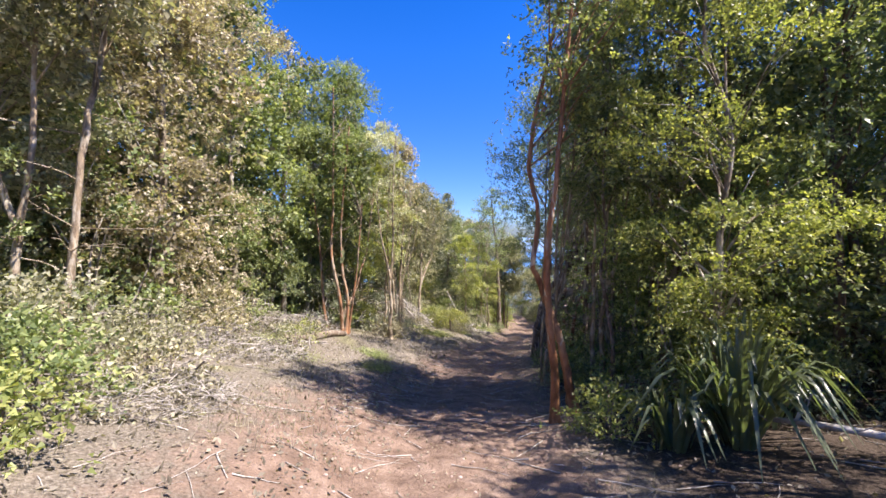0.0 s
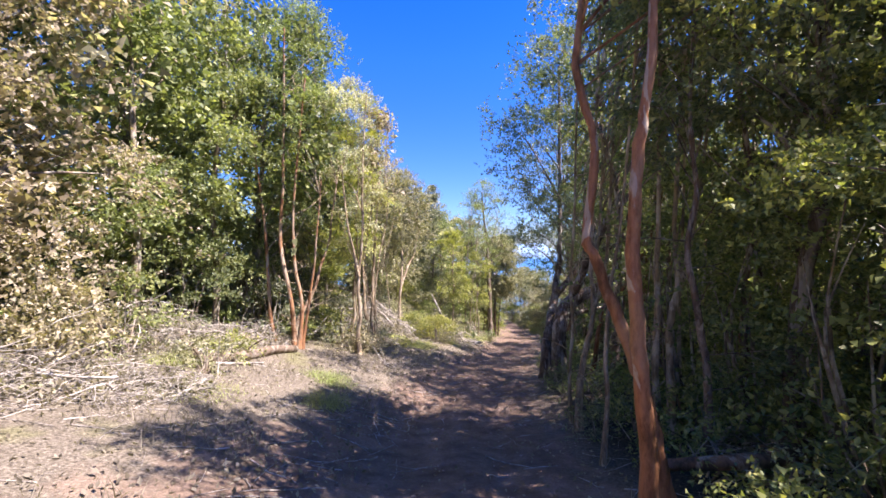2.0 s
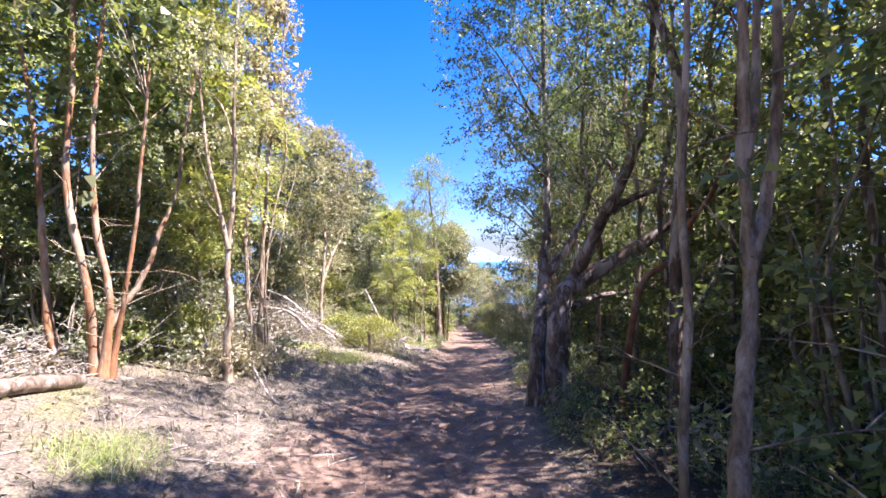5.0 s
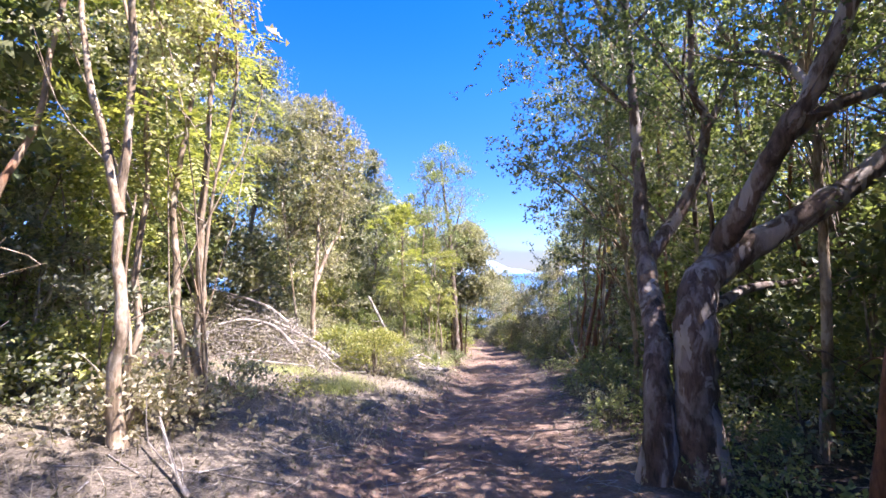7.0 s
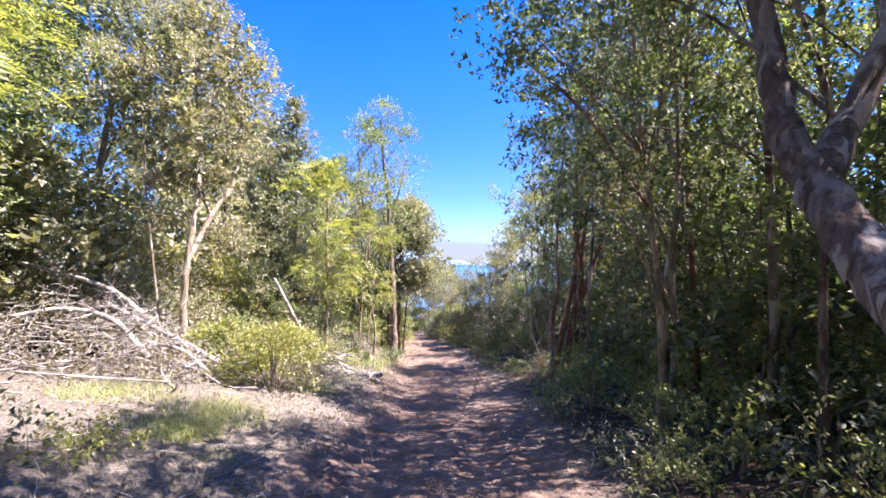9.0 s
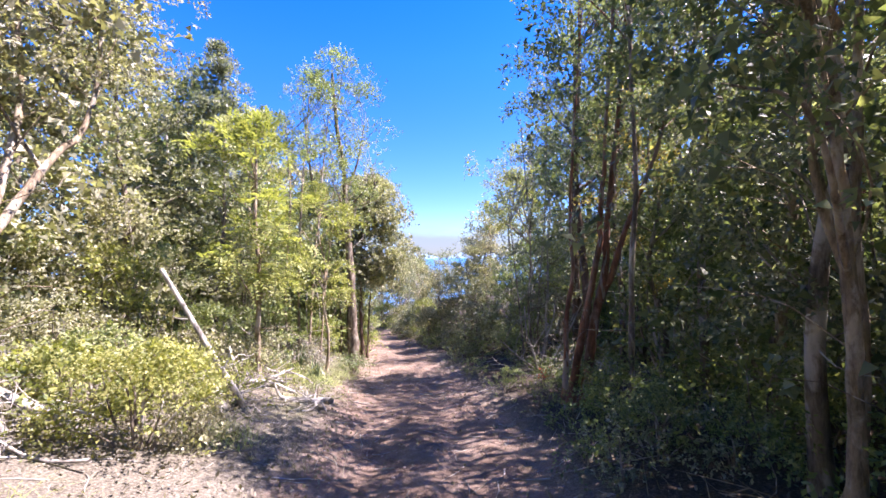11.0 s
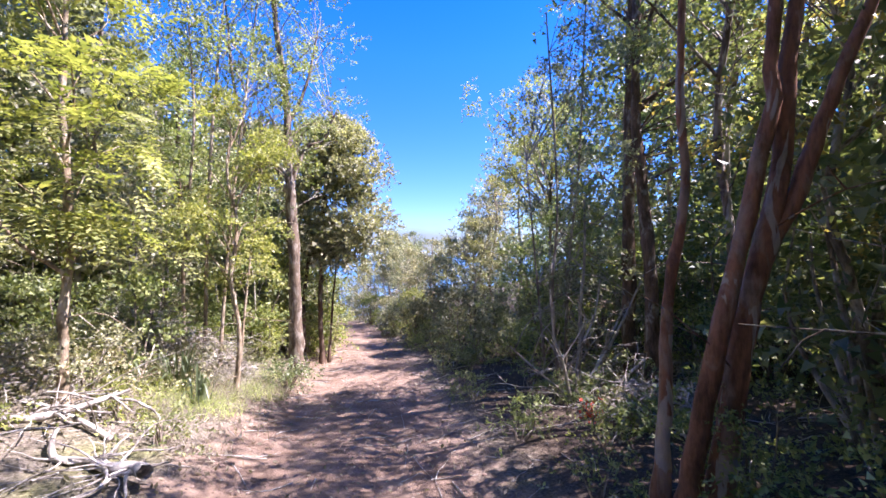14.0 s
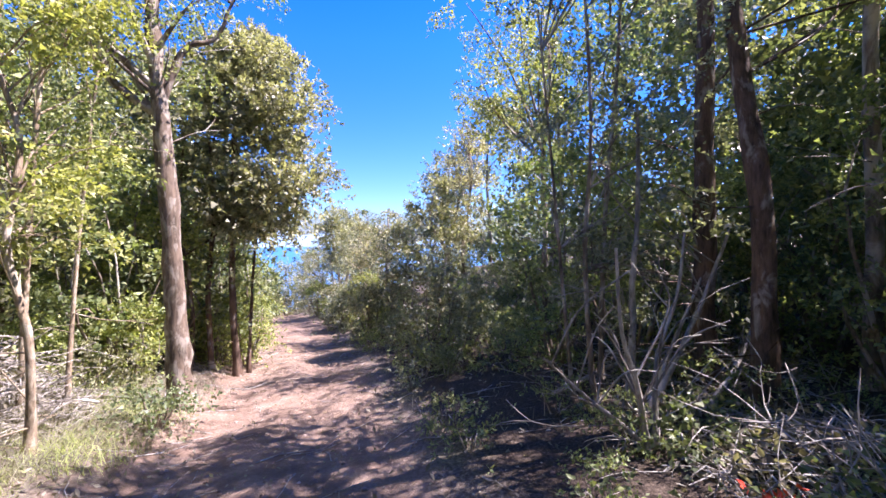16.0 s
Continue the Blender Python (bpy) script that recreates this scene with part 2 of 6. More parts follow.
LEAF = {
    "green": leaf_material("leaf_green", (0.092, 0.125, 0.049), (0.189, 0.235, 0.077), (0.353, 0.381, 0.133)),
    "deep": leaf_material("leaf_deep_green", (0.070, 0.098, 0.046), (0.14, 0.175, 0.078), (0.27, 0.285, 0.125)),
    "bright": leaf_material("leaf_yellow_green", (0.127, 0.159, 0.035), (0.253, 0.281, 0.065), (0.415, 0.402, 0.112), through_light=0.38),
    "olive": leaf_material("leaf_olive", (0.125, 0.128, 0.075), (0.25, 0.24, 0.138), (0.47, 0.44, 0.30)),
    "tan": leaf_material("leaf_tan", (0.155, 0.128, 0.08), (0.315, 0.268, 0.172), (0.57, 0.505, 0.365)),
    "pale": leaf_material("leaf_pale", (0.228, 0.215, 0.134), (0.410, 0.392, 0.260), (0.600, 0.600, 0.469)),
    "grey": leaf_material("leaf_grey_green", (0.10, 0.12, 0.082), (0.195, 0.212, 0.145), (0.365, 0.37, 0.27)),
    "flax": leaf_material("leaf_flax", (0.045, 0.072, 0.034), (0.095, 0.13, 0.062), (0.22, 0.25, 0.15), rough=0.33, gloss=0.6),
    "grass": leaf_material("leaf_grass", (0.158, 0.190, 0.050), (0.262, 0.316, 0.079), (0.419, 0.455, 0.170), rough=0.6),
    "straw": leaf_material("leaf_dry_straw", (0.125, 0.106, 0.078), (0.215, 0.186, 0.142), (0.335, 0.30, 0.238), rough=0.8, gloss=0.2),
    "amber": leaf_material("leaf_amber", (0.14, 0.10, 0.03), (0.28, 0.20, 0.05), (0.45, 0.34, 0.10), through_light=0.5),
}
BARK = {
    "grey": bark_material("bark_grey", (0.23, 0.185, 0.145), (0.085, 0.065, 0.05), (0.44, 0.41, 0.36), 0.55, 4.0),
    "pale": bark_material("bark_pale", (0.33, 0.255, 0.175), (0.12, 0.09, 0.062), (0.50, 0.435, 0.34), 0.5, 7.0, 0.9, 0.9),
    "brown": bark_material("bark_brown", (0.15, 0.10, 0.072), (0.06, 0.042, 0.032), (0.36, 0.33, 0.29), 0.3, 4.5),
    "cinnamon": bark_material("bark_cinnamon", (0.33, 0.155, 0.08), (0.19, 0.075, 0.036), (0.36, 0.20, 0.115), 0.5, 3.2, 0.6, 0.3, (0.52, 0.42, 0.34, 0.60)),
    "mottled": bark_material("bark_mottled", (0.16, 0.115, 0.09), (0.06, 0.043, 0.035), (0.29, 0.25, 0.225), 0.5, 6.5, 0.8, 0.9, (0.50, 0.46, 0.42, 0.545)),
    "peeling": bark_material("bark_peeling", (0.33, 0.17, 0.088), (0.14, 0.07, 0.04), (0.35, 0.26, 0.185), 0.65, 2.6, 0.7, 0.6, (0.46, 0.38, 0.31, 0.61)),
    "russet": bark_material("bark_russet", (0.25, 0.115, 0.068), (0.11, 0.05, 0.035), (0.30, 0.2, 0.15), 0.5, 3.5, 0.7, 0.4, (0.48, 0.40, 0.34, 0.575)),
    "tan": bark_material("bark_tan", (0.18, 0.135, 0.10), (0.075, 0.055, 0.04), (0.33, 0.285, 0.235), 0.5, 9.0, 0.85, 0.8),
    "dead": bark_material("bark_bleached", (0.31, 0.28, 0.25), (0.145, 0.125, 0.108), (0.50, 0.47, 0.43), 0.6, 6.0, 0.9, 0.4),
}
SOIL = ground_material()

# ---- the lie of the land ----
def smooth_at(v, xs, ys):
    """A smooth line through a few heights."""
    return sum(np.interp(v + o, xs, ys) * w for o, w in ((-1.5, 0.15), (-0.75, 0.22), (0, 0.26), (0.75, 0.22), (1.5, 0.15)))


def trail_centre(y):
    return smooth_at(y, (-60, 0, 10, 15, 21, 27, 33, 38, 46, 60), (-0.1, -0.1, 0.5, 1.6, 3.6, 4.8, 5.6, 6.15, 6.5, 6.6))


def land(x, y):
    """Height of the ground: falling towards the sea, a bank on the uphill side of the trail, nearly level on the other."""
    x, y = np.asarray(x, float), np.asarray(y, float)
    base = smooth_at(y, (-60, 0, 5, 10, 15, 21, 27, 33, 40, 60, 120, 400), (7.0, 0, -0.78, -1.58, -2.15, -3.12, -3.78, -4.35, -5.0, -7.5, -18, -70))
    d = trail_centre(y) - x
    left, right = np.clip(d - 0.9, 0, None), np.clip(-d - 1.2, 0, None)
    z = base + 1.7 * (1 - np.exp(-left * 0.17)) + 0.03 * np.clip(left, 0, 40)
    z = z + 0.22 * np.clip(left - 6.5, 0, 14) + 0.4 * (1 - np.exp(-right * 0.3)) + 0.2 * np.clip(right - 5, 0, 14)
    z = z + 0.035 * np.sin(x * 2.3 + 1.1 * np.sin(y * 1.3)) * np.sin(y * 1.9 + 0.7 * np.sin(x * 1.7)) * np.clip(np.abs(d) - 0.5, 0.25, 1)
    return z - 0.05 * np.exp(-((np.abs(d) - 0.55) / 0.22) ** 2)


# ---- mesh helpers ----
def quads_mesh(name, verts, quads, mat, smooth=True):
    verts, quads = np.asarray(verts, np.float32), np.asarray(quads, np.int32)
    me = bpy.data.meshes.new(name)
    me.vertices.add(len(verts)); me.vertices.foreach_set("co", verts.ravel())
    me.loops.add(quads.size); me.loops.foreach_set("vertex_index", quads.ravel())
    me.polygons.add(len(quads)); me.polygons.foreach_set("loop_start", np.arange(0, quads.size, quads.shape[1], dtype=np.int32))
    me.polygons.foreach_set("use_smooth", np.full(len(quads), smooth))
    me.materials.append(mat)
    me.update(calc_edges=True)
    return me


def piece(name, verts, quads, mat, parent=None, label="", smooth=True):
    ob = new(name, quads_mesh(name, verts, quads, mat, smooth))
    ob.parent = parent
    if label:
        tagged(ob, label)
    return ob


def joined(parts):
    """Several (verts, quads) as one."""
    vs, qs, k = [], [], 0
    for v, q in parts:
        vs.append(v); qs.append(np.asarray(q) + k); k += len(v)
    return np.concatenate(vs), np.concatenate(qs)


def spline(pts, n):
    """A smooth line through points."""
    p = np.asarray(pts, float)
    if len(p) == 2:
        return p[0] + (p[1] - p[0]) * np.linspace(0, 1, n)[:, None]
    q = np.vstack([2 * p[0] - p[1], p, 2 * p[-1] - p[-2]])
    u = np.linspace(0, len(p) - 1 - 1e-6, n)
    i = u.astype(int); f = (u - i)[:, None]
    a, b, c, d = q[i], q[i + 1], q[i + 2], q[i + 3]
    return 0.5 * (2 * b + (c - a) * f + (2 * a - 5 * b + 4 * c - d) * f ** 2 + (3 * b - a - 3 * c + d) * f ** 3)


def tube(line, radii, sides=7, rough=0.0, rng=None):
    """A tapering, slightly uneven round stem along a line."""
    line = np.asarray(line); n = len(line)
    radii = np.broadcast_to(np.asarray(radii, float), (n,))
    t = np.gradient(line, axis=0); t /= np.linalg.norm(t, axis=1)[:, None] + 1e-9
    ref = np.where(np.abs(t[:, 2:3]) > 0.9, np.array([[1.0, 0, 0]]), np.array([[0, 0, 1.0]]))
    u = np.cross(t, ref); u /= np.linalg.norm(u, axis=1)[:, None] + 1e-9
    for k in range(1, n):
        if np.dot(u[k], u[k - 1]) < 0:
            u[k] = -u[k]
    w = np.cross(t, u)
    a = np.linspace(0, 2 * np.pi, sides, endpoint=False)
    r = radii[:, None] * np.ones(sides)
    if rough and rng is not None:
        r = r * (1 + rng.normal(0, rough, (n, sides)))
    v = line[:, None] + r[..., None] * (np.cos(a)[None, :, None] * u[:, None] + np.sin(a)[None, :, None] * w[:, None])
    i, j = np.meshgrid(np.arange(n - 1), np.arange(sides), indexing="ij")
    j2 = (j + 1) % sides
    q = np.stack([i * sides + j, i * sides + j2, (i + 1) * sides + j2, (i + 1) * sides + j], -1).reshape(-1, 4)
    return v.reshape(-1, 3), q


def unit(v):
    return v / (np.linalg.norm(v, axis=-1, keepdims=True) + 1e-9)


def sprays(rng, origins, heading, per, size, length, up=0.85, width=0.5, droop=0.15, small=False):
    """Leafy twig ends: along each a few folded blades of four corners, or, where they are small, of three."""
    n = len(origins)
    d = unit(heading + rng.normal(0, 0.55, (n, 3)))
    f = (np.arange(per) + 0.5) / per
    p = origins[:, None] + d[:, None] * (f[None, :, None] * length) + rng.normal(0, 0.25 * size, (n, per, 3))
    ld = unit(d[:, None] * 0.55 + rng.normal(0, 0.75, (n, per, 3)) + np.array([0, 0, -droop]))
    nr = unit(rng.normal(0, 0.8, (n, per, 3)) + np.array([0, 0, up]))
    sd = unit(np.cross(nr, ld)); nr = np.cross(ld, sd)
    s = size * rng.uniform(0.6, 1.35, (n, per, 1))
    a, tip = p, p + ld * s
    if small:
        low = p + ld * s * 0.2
        v = np.stack([low - sd * s * width * 0.58, tip, low + sd * s * width * 0.58], 2).reshape(-1, 3)
        return v, np.arange(len(v)).reshape(-1, 3)
    m = p + ld * s * 0.48 - nr * s * 0.07
    v = np.stack([a, m + sd * s * width * 0.5 + nr * s * 0.12, tip, m - sd * s * width * 0.5 + nr * s * 0.12], 2).reshape(-1, 3)
    return v, np.arange(len(v)).reshape(-1, 4)


def fronds(rng, origins, heading, pairs, length, size):
    """Feathered leaves: leaflets in pairs along a drooping midrib."""
    n = len(origins)
    d = unit(heading * np.array([1, 1, 0.5]) + rng.normal(0, 0.5, (n, 3)) + np.array([0, 0, 0.1]))
    side = unit(np.cross(d, np.array([0, 0, 1.0])) + rng.normal(0, 0.15, (n, 3)))
    up = np.cross(side, d)
    L = length * rng.uniform(0.6, 1.25, (n, 1))
    vs = []
    for k in range(pairs):
        q = (k + 1) / pairs
        mid = origins + d * L * q - np.array([0, 0, 1.0]) * (L * 0.35 * q * q)
        for sg in (-1, 1):
            out = unit(side * sg + d * 0.55 - up * 0.15 + rng.normal(0, 0.12, (n, 3)))
            s = size * (1 - 0.45 * abs(q - 0.45)) * rng.uniform(0.8, 1.2, (n, 1))
            w = np.cross(up, out) * s * 0.2
            vs.append(np.stack([mid + out * s * 0.25 - w, mid + out * s, mid + out * s * 0.25 + w], 1))
    v = np.stack(vs, 1).reshape(-1, 3)
    return v, np.arange(len(v)).reshape(-1, 3)


def crown_points(rng, n, z0, z1, rad, lumps, top=0.55, inner=0.5, cx=0.0, cy=0.0):
    """Places in an uneven crown: gathered into clumps, with gaps between."""
    k = lumps
    u = rng.uniform(0, 1, k) ** 0.9
    prof = np.clip(np.where(u < top, np.sqrt(np.clip(1 - ((top - u) / top) ** 2 * 0.8, 0, 1)), np.sqrt(np.clip(1 - ((u - top) / (1 - top)) ** 2, 0.02, 1))), 0.12, 1)
    a = rng.uniform(0, 2 * np.pi, k)
    ph = rng.uniform(0, 6.28, 3)
    prof = prof * (0.88 + 0.16 * np.sin(2 * a + ph[0]) + 0.13 * np.sin(3 * a + ph[1] + u * 5) + 0.10 * np.sin(5 * u * 3 + ph[2]))
    r = rad * prof * rng.uniform(0.12, 1, k) ** inner
    c = np.stack([cx + r * np.cos(a), cy + r * np.sin(a), z0 + (z1 - z0) * u], 1)
    pick = rng.integers(0, k, n)
    wide = rng.uniform(0.55, 1.4, k)[pick][:, None] * min(1.35, max(0.6, rad / 1.6))
    q = rng.normal(0, 1, (n, 3)) * wide * np.array([0.29, 0.29, 0.075])
    q[:, 2] -= 0.9 * (q[:, 0] ** 2 + q[:, 1] ** 2)          # each clump a shallow dome
    p = c[pick] + q
    out = p - np.array([cx, cy, z0 + (z1 - z0) * 0.35])
    return c, p, unit(out) * 0.9 + np.array([0, 0, 0.25])


def limb_line(rng, start, goal, n=7, sag=0.12):
    start, goal = np.asarray(start, float), np.asarray(goal, float)
    mid = start * 0.5 + goal * 0.5 + rng.normal(0, 0.09, 3) * np.linalg.norm(goal - start) + np.array([0, 0, sag])
    return spline([start, mid, goal], n)


def tree(x, y, h, label, stems=None, r=0.09, lean=(0.0, 0.0), wob=0.12, crown=(2.5, 1.6), lumps=60, n=900, per=10, size=0.1,
         leaf="green", bark="grey", limbs=9, seed=1, inner=0.5, top=0.5, off=(0.0, 0.0), name="tree", group="trees of the wood", twigs=26, lift=0.0, ring=8, dead=10, boughs=(), core=None, limb_bark=None, feathered=False, fresh=None, fineness=None):
    """A tree: stems as lists of offsets (x, y, z) or one wavering stem, limbs that reach into the crown, twigs, and leaves in clumps.
    crown: height of its lower edge above the ground and its radius; off: the crown's shift."""
    rng = np.random.default_rng(seed)
    z = float(land(x, y)) + lift
    root = new(name); root.location = (x, y, z)
    tagged(root, label, "tree", group)
    if stems is None:
        hs = np.linspace(0, 1, 6)
        wv = rng.normal(0, wob, (6, 2)); wv[0] = 0
        stems = [([(lean[0] * q + wv[i, 0] * min(1, q * 2), lean[1] * q + wv[i, 1] * min(1, q * 2), q * h * 0.96) for i, q in enumerate(hs)], r)]
    lines = []
    for pts, sr in stems:
        pts = [(pts[0][0], pts[0][1], pts[0][2] - 0.25)] + list(pts) if pts[0][2] < 0.05 else list(pts)
        m = max(9, int(len(pts) * 4))
        ln = spline(pts, m)
        q = np.linspace(0, 1, m)
        rad = sr * (1 - 0.78 * q) + 0.006
        if pts[0][2] < 0:
            rad = rad * (1 + 0.55 * np.exp(-np.clip(ln[:, 2], 0, None) / 0.16))
        if sr > 0.03:
            # no stem is quite straight or even
            kink = rng.normal(0, min(0.12 * sr, 0.007), (m, 2)); kink[:2] = 0
            ln = ln.copy(); ln[:, :2] += kink
            rad = rad * rng.uniform(0.94, 1.08, m)
        if ring >= 12 and sr > 0.1:
            # swellings and old wounds of a heavy trunk
            rad = rad * (1 + np.interp(np.arange(m), np.arange(0, m + 2, 2), rng.uniform(-0.06, 0.1, len(np.arange(0, m + 2, 2)))))
        v, f = tube(ln, rad, ring, 0.05, rng)
        lines.append((ln, rad, piece("trunk", v, f, BARK[bark], root)))
    z0, rad = crown
    uphill = x < trail_centre(y)
    fineness, fresh = fineness or (0.66 if uphill else 0.68), fresh or (2.3 if uphill and size < 0.15 else 1.9 if uphill else 1.6)
    cs, ps, hd = crown_points(rng, int(n * fresh), z0, h, rad, int(lumps * 0.8), top, inner, *off)
    used = rng.choice(len(cs), min(limbs + twigs, len(cs)), replace=False)
    fine = []
    for k, ci in enumerate(used):
        goal = cs[ci]
        ln, sr, stem = lines[rng.integers(len(lines))]
        reach = np.hypot(*(goal[:2] - ln[:, :2].mean(0)))
        zz = max(goal[2] - 0.5 * reach - rng.uniform(0.2, 0.7), 0.2 * h)
        i = int(np.clip(np.argmin(np.abs(ln[:, 2] - zz)), 1, len(ln) - 2))
        first = sr[i] * (0.55 if k < limbs else 0.22)
        path = limb_line(rng, ln[i], goal, 8)
        v, f = tube(path, np.linspace(max(first, 0.009), 0.005, 8), 6 if k < limbs else 3)
        if k < limbs:
            piece("limb", v, f, BARK[limb_bark or bark], stem)
        else:
            fine.append((v, f))
    for k in range(dead):
        # bare lower twigs
        ln, sr, stem = lines[rng.integers(len(lines))]
        i = int(np.clip(rng.uniform(0.12, 0.6) * len(ln), 1, len(ln) - 2))
        a, out = rng.uniform(0, 6.28), rng.uniform(0.35, 1.1)
        tip = ln[i] + np.array([math.cos(a) * out, math.sin(a) * out, rng.uniform(-0.15, 0.7) * out])
        path = limb_line(rng, ln[i], tip, 6, 0.03)
        fine.append(tube(path, np.linspace(0.008, 0.0025, 6), 3))
        side = path[3] + (tip - ln[i]) * 0.35 + rng.normal(0, 0.13, 3)
        fine.append(tube(limb_line(rng, path[3], side, 4, 0.02), np.linspace(0.006, 0.003, 4), 3))
    if fine:
        v, f = joined(fine)
        tagged(piece("twig_mass", v, f, BARK[limb_bark or bark], root), kind="stuff")
    for start, tip, wide, many in boughs:
        # a long bough with its own leaves, tufted along the outer half
        path = limb_line(rng, start, tip, 9, 0.1)
        v, f = tube(path, np.linspace(0.03, 0.006, 9), 6)
        piece("bough", v, f, BARK[bark], lines[0][2])
        knots = path[rng.integers(3, 9, 14)] + rng.normal(0, wide, (14, 3)) * np.array([1, 1, 0.7])
        more = knots[rng.integers(0, 14, many)] + rng.normal(0, 0.11, (many, 3))
        ps = np.concatenate([ps, more]); hd = np.concatenate([hd, unit(rng.normal(0, 1, (many, 3))) + np.array([0, 0, 0.3])])
    if n:
        if feathered:
            v, f = fronds(rng, ps, hd, 6, size * 3.6, size * 1.25)
        else:
            v, f = sprays(rng, ps, hd, per, size * fineness, size * 2.1, small=True)
        if core is None:
            core = uphill
        if core:
            # the dense inner foliage that the eye does not look through
            m = int(n * 0.65)
            _, qs, qh = crown_points(rng, m, z0 + 0.06 * (h - z0), h - 0.1 * (h - z0), rad * 0.7, int(lumps * 1.2), top, 0.7, *off)
            v, f = joined([(v, f), sprays(rng, qs, qh, 7, size * 1.3 if size > 0.15 else min(size * 1.35, 0.105), size * 4, width=0.9, small=True)])
        tagged(piece("crown", v, f, LEAF[leaf], root, smooth=False), kind="stuff")
    return root


def shrub(x, y, h, rad, label, leaf="green", n=160, per=8, size=0.084, seed=1, stems=5, bark="grey", name="shrub", group="undergrowth", lumps=16, small=False):
    rng = np.random.default_rng(seed)
    root = new(name); root.location = (x, y, float(land(x, y)))
    tagged(root, label, "shrub", group)
    cs, ps, hd = crown_points(rng, int(n * 1.45) if small else n, 0.08 * h, h, rad, lumps, 0.45, 0.5)
    for k in range(stems):
        g = cs[k % len(cs)]
        v, f = tube(limb_line(rng, (g[0] * 0.12, g[1] * 0.12, -0.1), g, 6), np.linspace(0.012 + 0.006 * h, 0.004, 6), 5)
        piece("stem", v, f, BARK[bark], root)
    v, f = sprays(rng, ps, hd, per, size * (0.85 if small else 1), size * 2.4, small=small)
    tagged(piece("foliage", v, f, LEAF[leaf], root, smooth=False), kind="stuff")
    return root


def set_at(proto, x, y, turn=0.0, s=1.0, lift=0.0):
    return copy_thing(proto, pose(x, y, float(land(x, y)) + lift, 0, 0, turn) @ Matrix.Scale(s, 4))

# ---- ground, sea and far shore ----
def spread(lo, hi, step, far):
    """Grid lines: even between lo and hi, then ever wider out to far."""
    out, s = [], step
    while (out[-1] if out else hi) < far:
        s *= 1.35
        out.append((out[-1] if out else hi) + s)
    back, s = [], step
    while (back[-1] if back else lo) > -far:
        s *= 1.35
        back.append((back[-1] if back else lo) - s)
    return np.array(back[::-1] + list(np.arange(lo, hi + 1e-6, step)) + out)


gx, gy = spread(-9, 15, 0.2, 900), spread(-6, 40, 0.2, 900)
mx_, my_ = np.meshgrid(gx, gy)
gz = land(mx_, my_)
gv = np.stack([mx_, my_, gz], -1).reshape(-1, 3)
gi, gj = np.meshgrid(np.arange(len(gy) - 1), np.arange(len(gx) - 1), indexing="ij")
gq = np.stack([gi * len(gx) + gj, gi * len(gx) + gj + 1, (gi + 1) * len(gx) + gj + 1, (gi + 1) * len(gx) + gj], -1).reshape(-1, 4)
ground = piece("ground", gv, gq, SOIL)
mask = ground.data.attributes.new("trail", "FLOAT", "POINT")
gd = trail_centre(my_) - mx_
wide = 1.35 + 0.9 * np.exp(-((my_ - 5) / 4.5) ** 2) * (gd > 0)
mask.data.foreach_set("value", np.clip(1.25 - np.abs(gd) / wide * 0.75, 0, 1).astype(np.float32).ravel())
# mask for the darker ground, rising with distance from the trail
floor_mask = ground.data.attributes.new("wood_floor", "FLOAT", "POINT")
floor_mask.data.foreach_set("value", np.where(gd < 0, np.clip((-gd - 1.35) / 0.7, 0, 1), np.clip((gd - 5.2) / 1.5, 0, 0.9)).astype(np.float32).ravel())
tagged(ground, "reddish-brown earth trail through tan leaf litter and dry grass", "ground", kind="structure")

m, n_, l_, o_ = nodes_of("sea_water")
b_ = n_.new("ShaderNodeBsdfPrincipled")
b_.inputs["Base Color"].default_value = (0.03, 0.14, 0.30, 1)
b_.inputs["Roughness"].default_value = 0.35
l_.new(b_.outputs[0], o_.inputs[0])
sea = piece("water", [(-4900, 60, -32), (4900, 60, -32), (4900, 4900, -32), (-4900, 4900, -32)], [(0, 1, 2, 3)], m)
tagged(sea, "calm blue sea far below the wooded slope", "sea", kind="structure")

# distance haze put into the hills' own blue colour
FAR = plain_material("far_shore_haze_tint", (0.16, 0.26, 0.42), (0.20, 0.32, 0.48), 0.01)
hx = np.linspace(-2600, 3600, 120)
hh = 70 + 60 * np.sin(hx / 410.0) + 35 * np.sin(hx / 170.0 + 1) + 14 * np.sin(hx / 60.0)
hv = np.concatenate([np.stack([hx, np.full_like(hx, 4400), np.full_like(hx, -34)], 1), np.stack([hx, np.full_like(hx, 4600), np.clip(hh, -34, None)], 1),
                     np.stack([hx, np.full_like(hx, 4800), np.full_like(hx, -34)], 1)])
k_ = np.arange(119)
hq = np.concatenate([np.stack([k_ + o, k_ + 1 + o, k_ + 121 + o, k_ + 120 + o], 1) for o in (0, 120)])
tagged(piece("backdrop", hv, hq, FAR), "hills on a far shore, distance haze painted as blue", "hills", kind="structure")

